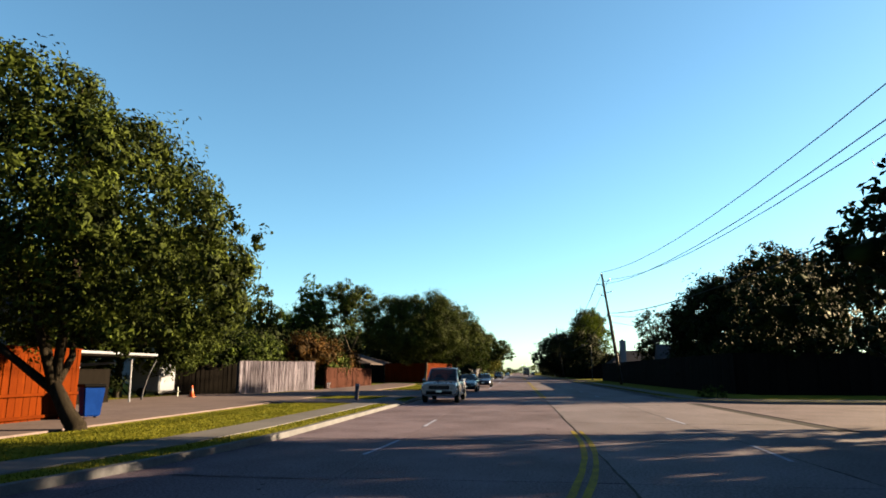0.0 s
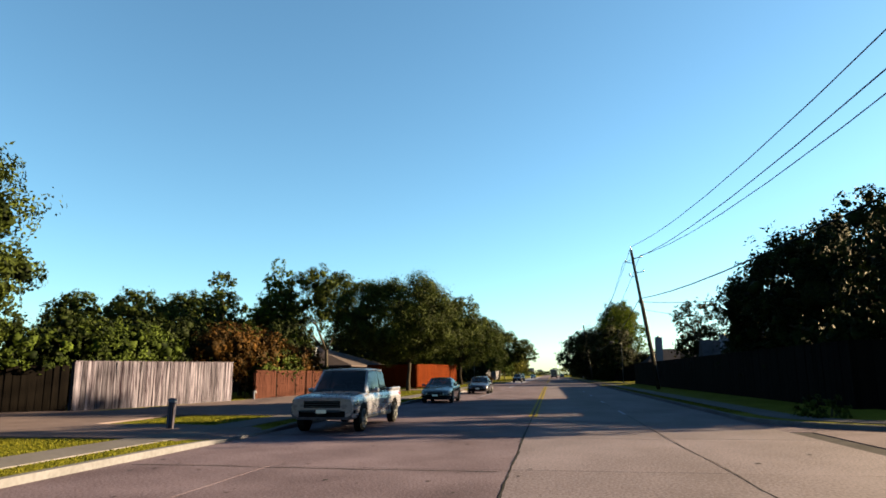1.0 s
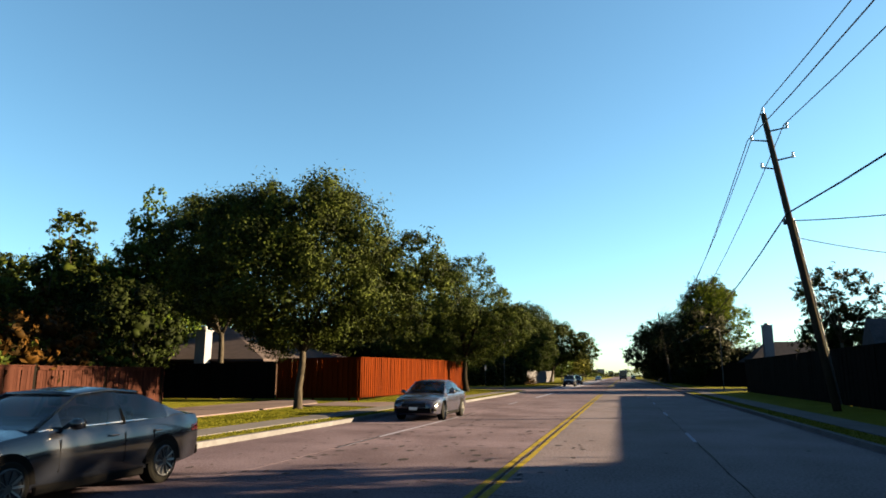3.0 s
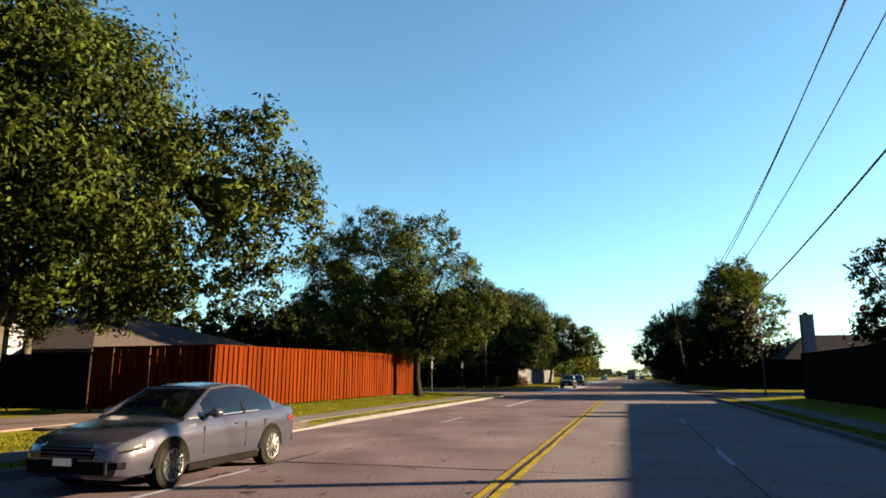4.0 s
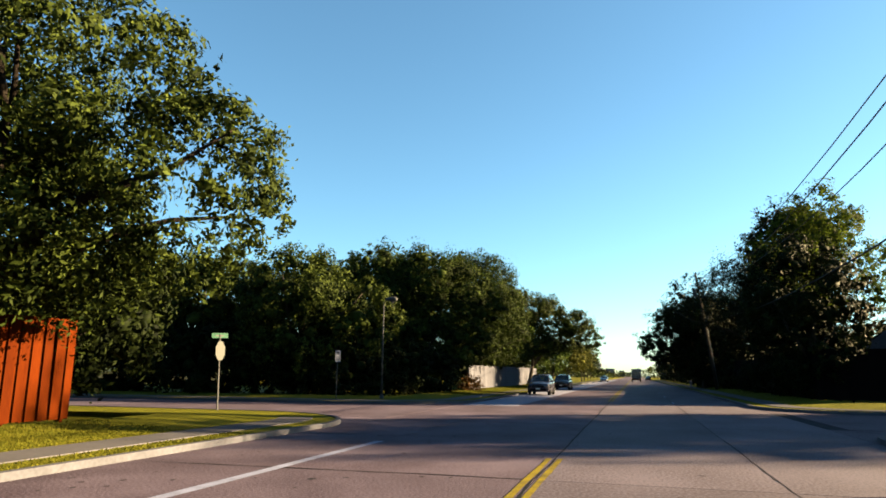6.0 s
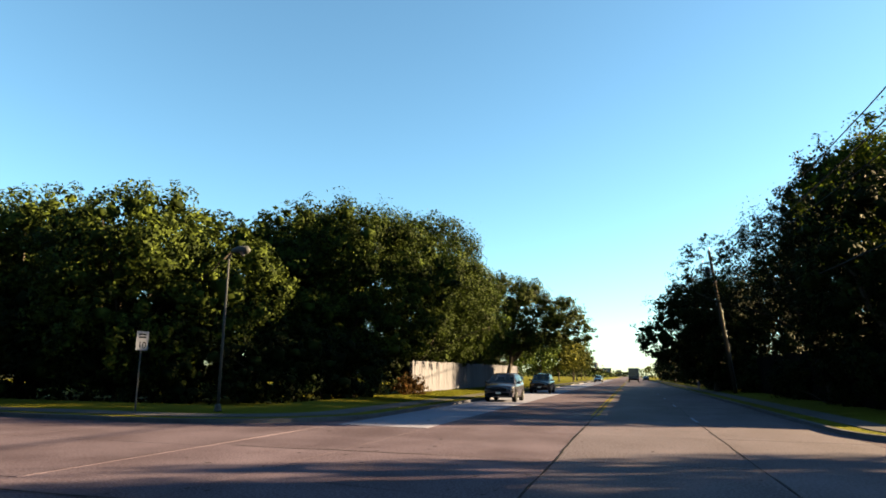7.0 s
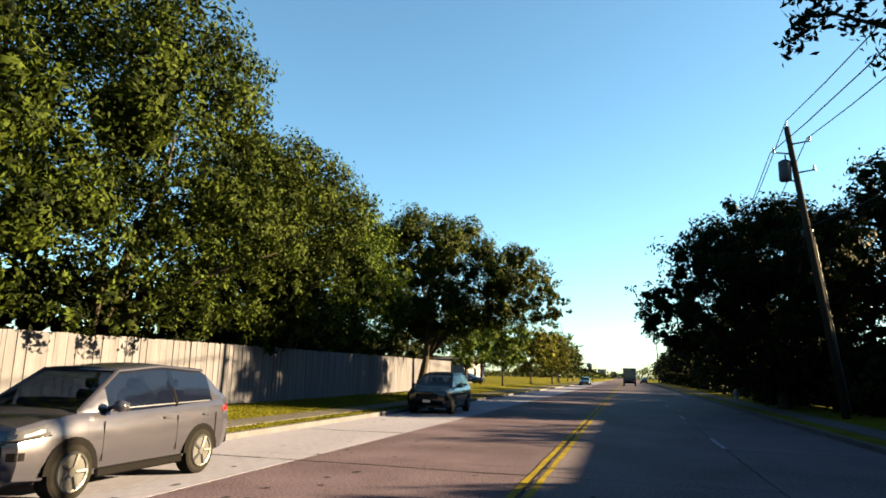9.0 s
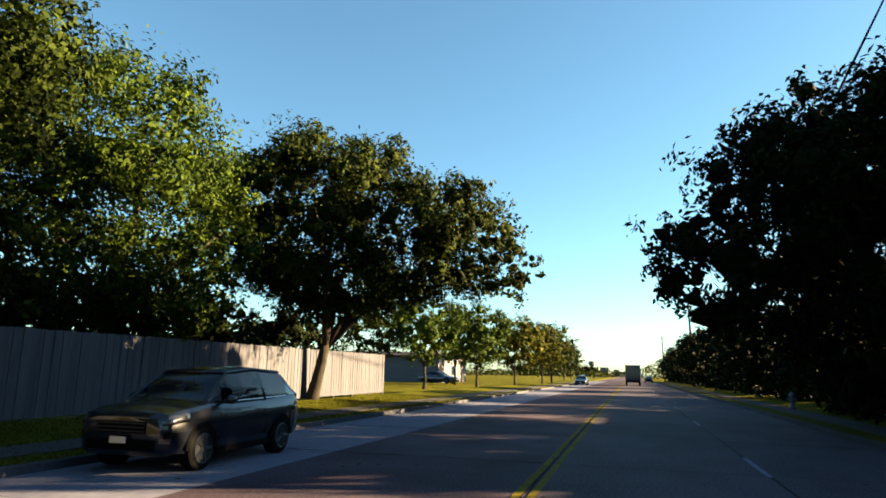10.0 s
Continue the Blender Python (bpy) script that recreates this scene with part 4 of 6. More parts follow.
railed = fence("wooden_fence", "red-stained board fence with a base rail", [(-16.4, 6.0, 0.1, 2.35), (-16.2, 16.4, 0.1, 2.35)], 0.14, RED_WOOD, cap=0.05, seed=6)
for z in (0.22, 0.88):
    part("face_rail", boxed(-16.17, -16.12, 6.0, 16.4, z, z + 0.09, bevel=0.01), RED_WOOD, railed)
fence("wooden_fence", "weathered grey board fence, sun-bleached and uneven", [(-20.65, 39.7, 0.02, 2.34), (-19.8, 42.6, 0.02, 2.36), (-19.14, 52.0, 0.02, 2.48), (-21.4, 52.4, 0.02, 2.48)], 0.125, GREY_WOOD, cap=0.035, seed=7, lean=0.02)
for k in range(5):
    a, x = 55.1 + 3.35 * k, -19.0 + 0.1 * k
    panel = fence("fence_panel", "faded brown fence panel with a frame, slightly tilted", [(x, a, 0.05, 1.98), (x + 0.08, a + 3.2, 0.05, 2.0)], 0.12, BROWN_WOOD, cap=0.04, seed=8 + k, lean=0.02, group="brown fence panels", overlap=False, post_every=3.1)
    part("face_rail", boxed(x + 0.03, x + 0.075, a + 0.02, a + 3.18, 0.84, 0.95), BROWN_WOOD, panel)
    part("face_rail", boxed(x + 0.03, x + 0.075, a + 0.02, a + 3.18, 1.84, 1.95), BROWN_WOOD, panel)
    part("frame_post", boxed(x + 0.01, x + 0.09, a + 3.2, a + 3.32, 0.0, 2.06), DARK_SHADED_WOOD, panel)
fence("wooden_fence", "pale sun-bleached tall board fence under the trees", [(-12.9, 151.9, 0.24, 2.42), (-12.85, 161.5, 0.26, 2.48), (-13.0, 175, 0.28, 2.55), (-13.15, 196.4, 0.3, 2.6), (-19, 197, 0.3, 2.6)], 0.145, PALE_WOOD, cap=None, seed=14)
# fences standing in shade; the wood colour already carries that darkness
fence("wooden_fence", "board fence on the sunward side, shade put into its wood colour", [(40, 40.5, 0.2, 2.86), (12.1, 40.0, 0.2, 2.86), (12.1, 107.0, 0.26, 2.96), (40, 107.4, 0.26, 2.96)], 0.3, DARK_SHADED_WOOD, cap=0.05, seed=15, back=-1)
fence("wooden_fence", "board fence behind the hedge, shade put into its wood colour", [(26, 138.0, 0.2, 3.3), (12.2, 138.0, 0.26, 3.3), (12.2, 196, 0.26, 3.3)], 0.3, DARK_SHADED_WOOD, cap=0.05, seed=16, back=-1)
# outside the view, added so that its shadow falls on the near lanes
fence("wooden_fence", "board fence by the first corner, out of view, added for its shadow", [(12.1, -20, 0.2, 2.8), (12.1, 14.0, 0.2, 2.8), (30, 14.5, 0.2, 2.8)], 0.3, DARK_SHADED_WOOD, cap=0.05, seed=19, back=-1)
fence("wooden_fence", "dark brown fence at the back of the alley, darkened for shade", [(-24.6, 36.2, 0.1, 2.1), (-23.0, 37.3, 0.1, 2.1), (-20.75, 39.5, 0.1, 2.15)], 0.14, DARK_SHADED_WOOD, seed=17)

fence("wooden_fence", "fence facing away from the sun beside the red fence, wood darkened for shade", [(-33.0, 83.3, 0.16, 2.3), (-19.4, 83.8, 0.16, 2.5)], 0.14, DARK_SHADED_WOOD, gap=0.002, seed=18)
fence("wooden_fence", "faded brown return fence at the end of the brown panels", [(-28.0, 72.3, 0.05, 1.98), (-18.6, 72.0, 0.05, 1.98)], 0.14, BROWN_WOOD, gap=0.002, seed=20)

# alley behind the verge
bm = prism([(-13.4, 4), (-13.6, 24), (-14.0, 40), (-13.2, 60), (-13.6, 70), (-14.6, 80), (-16.5, 83.6), (-18.6, 83.8), (-18.2, 70), (-18.4, 58), (-18.8, 40), (-23.0, 38.0), (-23.0, 17), (-16.4, 16.6), (-16.4, 4)], -0.05, 0.15)
tagged(part("pavement_alley", bm, ALLEY_MAT, None), "stained concrete alley between verge and fences", "alley", kind="structure")
for y0, y1 in GAPS_L:
    bm = bmesh.new()
    rows = [[bm.verts.new((x, y, z)) for x, z in ((EDGE_L - 0.1, 0.035), (EDGE_L - 0.9, 0.125), (EDGE_L - 3, 0.175), (-13.8, 0.175))] for y in (y0 + 0.2, y1 - 0.2)]
    for k in range(3):
        bm.faces.new((rows[0][k], rows[0][k + 1], rows[1][k + 1], rows[1][k]))
    bmesh.ops.recalc_face_normals(bm, faces=bm.faces)
    g = bmesh.ops.extrude_face_region(bm, geom=bm.faces[:])
    bmesh.ops.translate(bm, verts=[v for v in g["geom"] if isinstance(v, bmesh.types.BMVert)], vec=(0, 0, -0.1))
    bmesh.ops.recalc_face_normals(bm, faces=bm.faces)
    tagged(part("pavement_driveway", bm, ALLEY_MAT, None), "short concrete driveway across the verge", "driveway", kind="structure")

# ---- poles, wires, lamps and signs ----
def utility_pole(base, top, label, transformer=False):
    p = thing("utility_pole", label, "utility pole", "utility poles", pose(*base))
    v = Vector(top) - Vector(base)
    at = lambda u, dx=0, dy=0, dz=0: v * u + Vector((dx, dy, dz))
    part("pole", tubed([v * -0.03, v * 0.5, v], [0.17, 0.15, 0.12], 12), POLE_WOOD, p, smooth=True)
    for u, a, b in ((0.90, -0.75, 0.0), (0.935, 0.0, 0.8), (0.80, -0.6, 0.0), (0.83, 0.0, 0.75)):
        arm = part("bracket_arm", tubed([at(u, 0), at(u, a + b, 0, 0.12)], [0.04, 0.03], 6), DARK_METAL, p)
        part("insulator", tubed([at(u, a + b, 0, 0.08), at(u, a + b, 0, 0.2), at(u, a + b, 0, 0.24), at(u, a + b, 0, 0.34)], [0.045, 0.075, 0.04, 0.06], 8), STEEL, arm)
    part("top_pin", tubed([v, v + Vector((0, 0, 0.3))], [0.04, 0.05], 8), STEEL, p)
    part("conduit", tubed([at(0.02, 0.2), at(0.62, 0.17)], [0.045, 0.045], 8), DARK_METAL, p)
    part("cable_clamp", boxed(v.x * 0.62 - 0.22, v.x * 0.62 + 0.22, -0.12, 0.12, v.z * 0.62 - 0.12, v.z * 0.62 + 0.12, bevel=0.03), DARK_METAL, p)
    if transformer:
        t = at(0.84, -0.42)
        can = part("transformer", tubed([t - Vector((0, 0, 0.48)), t - Vector((0, 0, 0.42)), t + Vector((0, 0, 0.42)), t + Vector((0, 0, 0.5))], [0.2, 0.26, 0.26, 0.14], 14), CAN_GREY, p, "grey can transformer", smooth=True)
        part("bushing", tubed([t + Vector((0.05, 0, 0.48)), t + Vector((0.05, 0, 0.75))], [0.04, 0.03], 7), DARK_METAL, can)
    return p


POLE_A, TOP_A = (10.5, 76.6, 0.2), (8.72, 76.3, 13.3)
POLE_C, TOP_C = (10.2, 172.6, 0.2), (8.7, 172.4, 13.0)
utility_pole(POLE_A, TOP_A, "leaning dark wooden utility pole with crossarms and insulators")
utility_pole(POLE_C, TOP_C, "leaning wooden utility pole with a grey transformer", True)
POLE_Z, TOP_Z = (11.4, -36.0, 0.2), (11.0, -36, 15.0)
utility_pole(POLE_Z, TOP_Z, "dark wooden utility pole behind the kerb")
for y in (262, 350):
    utility_pole((10.4, y, 0.2), (10.0, y, 12.6), "far wooden utility pole")


def wire(a, b, sag, r=0.022, name="power_line"):
    a, b = Vector(a), Vector(b)
    n = 16
    pts = [a.lerp(b, k / n) - Vector((0, 0, 4 * sag * (k / n) * (1 - k / n))) for k in range(n + 1)]
    bm = tubed(pts, [r] * (n + 1), 5)
    ob = part(name, bm, BLACK_PLASTIC, None)
    return tagged(ob, "thin black overhead wire between two poles", "wire", "overhead wires")


SPANS = [((11.0, -36, 15.2), (8.72, 76.3, 13.6)), ((8.72, 76.3, 13.6), (8.7, 172.4, 13.3)), ((8.7, 172.4, 13.3), (10.0, 262, 12.8))]
for a, b in SPANS:
    droop = 3.1 if a[1] < 0 else 2.85
    wire(a, b, 0.9 + droop)
    wire((a[0] - 0.75, a[1], a[2] - 1.5), (b[0] - 0.75, b[1], b[2] - 1.5), 1.0 + droop)
    wire((a[0] + 0.8, a[1], a[2] - 0.9), (b[0] + 0.8, b[1], b[2] - 0.9), 1.0 + droop)
    wire((a[0] + 0.55, a[1], a[2] - 5.0), (b[0] + 0.55, b[1], b[2] - 5.0), 1.3 + droop * 0.5, 0.035, "telephone_cable")
wire((9.4, 76.4, 8.3), (23, 70, 8.6), 0.5, 0.025, "service_cable")
wire((9.4, 76.4, 7.6), (22, 84, 7.4), 0.4, 0.02, "service_cable")


def street_lamp(base, h, reach, label, yaw=0):
    s = thing("street_lamp", label, "street lamp", "street lamps", pose(*base, 0, 0, yaw))
    part("pole", tubed([(0, 0, -0.1), (0, 0, h * 0.5), (0, 0, h)], [0.06, 0.048, 0.035], 10), LAMP_STEEL, s, smooth=True)
    part("base_plate", tubed([(0, 0, 0), (0, 0, 0.25)], [0.14, 0.09], 10), LAMP_STEEL, s)
    part("arm", tubed([(0, 0, h - 0.15), (-reach * 0.5, 0, h + 0.12), (-reach, 0, h + 0.15)], [0.04, 0.035, 0.03], 7), LAMP_STEEL, s, smooth=True)
    head = part("head", tubed([(-reach + 0.15, 0, h + 0.15), (-reach - 0.1, 0, h + 0.17), (-reach - 0.5, 0, h + 0.15), (-reach - 0.6, 0, h + 0.13)], [0.06, 0.14, 0.15, 0.05], 10), LAMP_STEEL, s, "grey lamp head", smooth=True)
    part("lens", tubed([(-reach - 0.3, 0, h + 0.06), (-reach - 0.3, 0, h - 0.06)], [0.14, 0.07], 10), LAMP_GLASS, head)
    return s


street_lamp((11.4, 115.7, 0.2), 6.0, 1.2, "slim grey street lamp with a short arm at the corner", 0)
street_lamp((-12.6, 129.4, 0.2), 5.6, 0.25, "slim grey street lamp in front of dark trees", 180)

sign = thing("stop_sign", "back of an octagonal stop sign with a green street sign", "road sign", at=pose(-14.5, 116.3, 0.12, 0, -2.5, 83))
part("post", boxed(-0.025, 0.025, -0.025, 0.025, -0.2, 3.0), LAMP_STEEL, sign)
octo = [(0.41 * math.cos(math.pi / 8 + k * math.pi / 4), 0.41 * math.sin(math.pi / 8 + k * math.pi / 4)) for k in range(8)]
plate = prism(octo, -0.004, 0.004)
bmesh.ops.transform(plate, matrix=pose(0, -0.04, 2.35, 90, 0, 0) @ Matrix.Identity(4), verts=plate.verts)
bmesh.ops.transform(plate, matrix=pose(0, 0, 0, 0, 0, 14), verts=plate.verts)
part("octagon_plate", plate, BARE_SHEET, sign, "bare metal back of the octagon")
turn = pose(0, 0, 0, 0, 0, -17)
bm, bar = boxed(-0.36, 0.36, -0.006, 0.006, 2.86, 3.06), boxed(-0.2, 0.16, -0.010, -0.007, 2.93, 2.98)
bmesh.ops.transform(bm, matrix=turn, verts=bm.verts), bmesh.ops.transform(bar, matrix=turn, verts=bar.verts)
blade = part("street_name_blade", bm, SIGN_GREEN, sign, "green street sign")
part("lettering_bar", bar, BARE_SHEET, blade)
part("brace", tubed([(0.14, 0.1, -0.1), (0.06, 0.03, 1.1)], [0.02, 0.02], 6), LAMP_STEEL, sign)

sign = thing("speed_sign", "small white speed sign on a thin post", "road sign", at=pose(-14.7, 127.8, 0.15, 0, 0, 74))
part("post", boxed(-0.02, 0.02, 0.01, 0.05, -0.2, 2.75), LAMP_STEEL, sign)
panel = part("panel", boxed(-0.23, 0.23, -0.004, 0.004, 2.1, 2.75, bevel=0.002), WHITE_PAINT, sign, "white panel with black figures")
font = bpy.data.curves.new("figures", "FONT")
font.body, font.size, font.align_x, font.extrude = "10", 0.32, "CENTER", 0.001
font.materials.append(BLACK_PLASTIC)
fig = new("figures", font)
fig.parent, fig.matrix_basis = panel, pose(0, -0.007, 2.17, 90, 0, 0)
for z in (2.52, 2.62):
    part("lettering_bar", boxed(-0.14, 0.14, -0.007, -0.005, z, z + 0.05), BLACK_PLASTIC, panel)

post = thing("marker_post", "short weathered wooden post in the verge", "post", at=pose(-10.1, 30.3, 0.1, 0, 3, 0))
part("post", boxed(-0.1, 0.1, -0.06, 0.06, -0.2, 0.92, bevel=0.015), GREY_WOOD, post)
part("cap", boxed(-0.105, 0.105, -0.065, 0.065, 0.80, 0.9, bevel=0.01), WHITE_PAINT, post)

hyd = thing("fire_hydrant", "pale painted fire hydrant on the verge", "hydrant", at=pose(9.2, 195.0, 0.2))
part("barrel", tubed([(0, 0, -0.1), (0, 0, 0.06), (0, 0, 0.08), (0, 0, 0.55), (0, 0, 0.6), (0, 0, 0.72), (0, 0, 0.8)], [0.17, 0.17, 0.12, 0.12, 0.16, 0.13, 0.04], 12), WHITE_PAINT, hyd, smooth=True)
part("nozzle", tubed([(-0.24, 0, 0.45), (0.24, 0, 0.45)], [0.06, 0.06], 9), WHITE_PAINT, hyd)
part("pumper_nozzle", tubed([(0, -0.22, 0.42), (0, 0, 0.42)], [0.09, 0.09], 9), WHITE_PAINT, hyd)
mark = thing("marker_post", "thin pale marker post on the verge", "post", at=pose(11.2, 195.5, 0.2))
part("post", tubed([(0, 0, -0.2), (0, 0, 1.6)], [0.05, 0.045], 8), WHITE_PAINT, mark)
for x, y in ((-18.2, 53.2), (-18.6, 54.0)):
    b = thing("standpipe", "small white pipe stub at the foot of the fence", "pipe", "pipe stubs", at=pose(x, y, 0.1))
    part("pipe", tubed([(0, 0, -0.1), (0, 0, 0.5), (0.05, 0.1, 0.55), (0.06, 0.18, 0.45)], [0.05, 0.05, 0.05, 0.045], 8), WHITE_PAINT, b)


# ---- houses ----
def house(name, label, x0, x1, y0, y1, eave, ridge, wall_mat, along="y", hip=2.0, windows=(), cover=None):
    """Walls, an overhanging roof with thickness, and windows with frames."""
    h = thing(name, label, "house", "houses", pose((x0 + x1) / 2, (y0 + y1) / 2, 0.1))
    cx, cy = (x0 + x1) / 2, (y0 + y1) / 2
    a, b = (x1 - x0) / 2, (y1 - y0) / 2
    part("wall", boxed(-a, a, -b, b, -0.2, eave), wall_mat, h)
    o = 0.55
    bm = bmesh.new()
    A, B = a + o, b + o
    low = [bm.verts.new(p) for p in ((-A, -B, eave - 0.08), (A, -B, eave - 0.08), (A, B, eave - 0.08), (-A, B, eave - 0.08))]
    up = [bm.verts.new((v.co.x, v.co.y, v.co.z + 0.16)) for v in low]
    if along == "y":
        rd = [bm.verts.new((0, -B + hip, ridge)), bm.verts.new((0, B - hip, ridge))]
        faces = [(up[0], up[1], rd[0]), (up[1], up[2], rd[1], rd[0]), (up[2], up[3], rd[1]), (up[3], up[0], rd[0], rd[1])]
    else:
        rd = [bm.verts.new((-A + hip, 0, ridge)), bm.verts.new((A - hip, 0, ridge))]
        faces = [(up[0], up[1], rd[1], rd[0]), (up[1], up[2], rd[1]), (up[2], up[3], rd[0], rd[1]), (up[3], up[0], rd[0])]
    for f in faces:
        bm.faces.new(f)
    for k in range(4):
        bm.faces.new((low[k], low[(k + 1) % 4], up[(k + 1) % 4], up[k]))
    bm.faces.new(low[::-1])
    bmesh.ops.recalc_face_normals(bm, faces=bm.faces)
    part("roof", bm, cover or SHINGLE, h, "weathered shingle roof")
    for side, u, z, w, t in windows:
        if side in "EW":
            s = 1 if side == "E" else -1
            win = part("window", boxed(min(s * a, s * (a + 0.05)), max(s * a, s * (a + 0.05)), u - w / 2, u + w / 2, z, z + t), WHITE_PAINT, h)
            part("pane", boxed(min(s * (a + 0.03), s * (a + 0.056)), max(s * (a + 0.03), s * (a + 0.056)), u - w / 2 + 0.07, u + w / 2 - 0.07, z + 0.07, z + t - 0.07), GLASS, win)
        else:
            win = part("window", boxed(u - w / 2, u + w / 2, -b - 0.05, -b, z, z + t), WHITE_PAINT, h)
            part("pane", boxed(u - w / 2 + 0.07, u + w / 2 - 0.07, -b - 0.056, -b - 0.03, z + 0.07, z + t - 0.07), GLASS, win)
    return h


def chimney(h, x, y, z0, z1, w, material, cap=True):
    c = part("chimney", boxed(x - w / 2, x + w / 2, y - w / 2, y + w / 2, z0, z1 - 0.15), material, h)
    part("chimney_cap", boxed(x - w / 2 - 0.06, x + w / 2 + 0.06, y - w / 2 - 0.06, y + w / 2 + 0.06, z1 - 0.15, z1 - 0.05), WHITE_PAINT, c)
    part("flue", tubed([(x, y, z1 - 0.05), (x, y, z1 + 0.2)], [w * 0.28, w * 0.24], 9), DARK_METAL, c)


h = house("house", "low house with a sunlit tan shingle roof behind the red fence", -41.5, -22.5, 87.1, 107.3, 2.6, 5.8, BRICK_WALL, "x", 9.9, (("E", -3, 0.9, 1.4, 1.2),), TAN_SHINGLE)
chimney(h, 5.4, -10.9, 0.0, 4.75, 0.8, WHITE_PAINT)
part("vent_pipe", tubed([(0.6, 0.6, 5.3), (0.6, 0.6, 6.3)], [0.07, 0.07], 7), WHITE_PAINT, h)
part("satellite_dish", tubed([(-2.2, -0.6, 4.9), (-2.2, -0.7, 5.5), (-2.15, -0.8, 5.6), (-2.1, -0.95, 5.68)], [0.03, 0.03, 0.12, 0.34], 12), STEEL, h)
part("skylight", boxed(1.2, 2.2, 1.4, 2.4, 4.9, 5.42, bevel=0.03), WHITE_PAINT, h)
for x, y in ((2.6, 3.2), (4.4, 4.6), (0.9, 1.2)):
    part("roof_vent", boxed(x - 0.22, x + 0.22, y - 0.3, y + 0.3, 3.9, 5.86 - 0.315 * x, bevel=0.05), DARK_METAL, h)
house("house", "pale two-storey house deep in the gardens", -54, -42, 76, 88, 4.6, 6.2, CREAM_WALL, "x", 3.0, (("S", 0, 3, 1.2, 1.2), ("E", 0, 3, 1.2, 1.2)))
house("house", "house with a shingle roof behind the brown fence", -40, -28.5, 65.5, 74.5, 2.5, 4.2, BRICK_WALL, "x", 4.0, (("E", 0, 0.9, 1.4, 1.2),))
house("house", "white two-storey house behind the alley trees", -40, -29.3, 25, 37.6, 5.0, 6.6, WHITE_PAINT, "x", 3.0, (("S", 2, 3.2, 1.3, 1.2), ("E", -1, 3.2, 1.3, 1.2)))
h = house("house", "dark-roofed house seen against the light", 19, 33, 88, 106, 2.8, 6.4, BRICK_WALL, "y", 5.0, (("W", -3, 0.9, 1.5, 1.3),))
bm = bmesh.new()
tri = [(-3.6, -9.9, 3.2), (-0.6, -9.9, 3.2), (-2.1, -9.9, 5.6)]
f0 = [bm.verts.new(p) for p in tri]
f1 = [bm.verts.new((x, y + 5, z)) for x, y, z in tri]
bm.faces.new(f0), bm.faces.new(f1[::-1])
for k in range(3):
    bm.faces.new((f0[k], f0[(k + 1) % 3], f1[(k + 1) % 3], f1[k]))
bmesh.ops.recalc_face_normals(bm, faces=bm.faces)
part("gable", bm, WHITE_PAINT, h, "white painted gable")
chimney(h, -4.0, 1.9, 2.6, 6.2, 0.75, WHITE_PAINT)
bm = bmesh.new()
ends = [[bm.verts.new(p) for p in ((x, 1.9, 2.9), (x, 5.9, 2.9), (x, 3.9, 5.7))] for x in (-6.4, -2.0)]
bm.faces.new(ends[0][::-1]), bm.faces.new(ends[1])
for k in range(3):
    bm.faces.new((ends[0][k], ends[0][(k + 1) % 3], ends[1][(k + 1) % 3], ends[1][k]))
bmesh.ops.recalc_face_normals(bm, faces=bm.faces)
part("dormer", bm, SHINGLE, h)
h = house("house", "dark-roofed house with a white chimney across the side street", 19.0, 34, 145, 158, 3.0, 6.4, BRICK_WALL, "x", 4.0, (("W", 0, 0.9, 1.4, 1.2),))
chimney(h, -5.2, -7.0, 0, 8.4, 1.2, WHITE_PAINT)
house("shop_building", "long low grey building beyond the lawn", -60, -24, 246, 262, 3.6, 4.4, CREAM_WALL, "x", 3.0, (("E", 0, 1, 2, 1.4),))

# carport, shed and bin by the alley
c = thing("carport", "open carport with a white-edged flat roof on thin posts", "carport", at=pose(-21.8, 22.0, 0.12))
part("roof", boxed(-3.0, 2.45, -3.2, 4.8, 2.24, 2.36, bevel=0.02), WHITE_PAINT, c)
part("roof_underside", boxed(-2.9, 2.35, -3.1, 4.7, 2.16, 2.237), DARK_SHADED_WOOD, c)
for x, y in ((1.25, 4.6), (1.25, -3.0), (-2.7, -3.0), (-2.7, 4.6)):
    part("post", tubed([(x, y, -0.2), (x - 0.06, y, 2.17)], [0.05, 0.05], 7), WHITE_PAINT, c)
s = thing("shed", "low dark shed with a pale sloping roof edge under the carport", "shed", at=pose(-22.6, 24.0, 0.12))
part("wall", boxed(-1.2, 1.2, -2.4, 2.2, -0.1, 1.62), DARK_SHADED_WOOD, s)
bm = bmesh.new()
vs = [[bm.verts.new((x, y, z + d)) for x, z in ((-1.35, 1.63), (1.35, 1.63 + 0.05 * (y + 2.5)))] for d in (0.0, 0.09) for y in (-2.5, 2.35)]
bm.faces.new((vs[0][0], vs[1][0], vs[1][1], vs[0][1])), bm.faces.new((vs[2][0], vs[2][1], vs[3][1], vs[3][0]))
bm.faces.new((vs[0][1], vs[1][1], vs[3][1], vs[2][1])), bm.faces.new((vs[0][0], vs[2][0], vs[3][0], vs[1][0]))
bm.faces.new((vs[0][0], vs[0][1], vs[2][1], vs[2][0])), bm.faces.new((vs[1][0], vs[3][0], vs[3][1], vs[1][1]))
bmesh.ops.recalc_face_normals(bm, faces=bm.faces)
part("roof", bm, KERB_MAT, s, "pale sloping roof sheet")
part("door", boxed(1.2, 1.24, -1.6, -0.7, 0.0, 1.5), GREY_WOOD, s)
tl = thing("cargo_trailer", "small white box trailer parked beside the alley", "trailer", at=pose(-23.8, 34.2, 0.15))
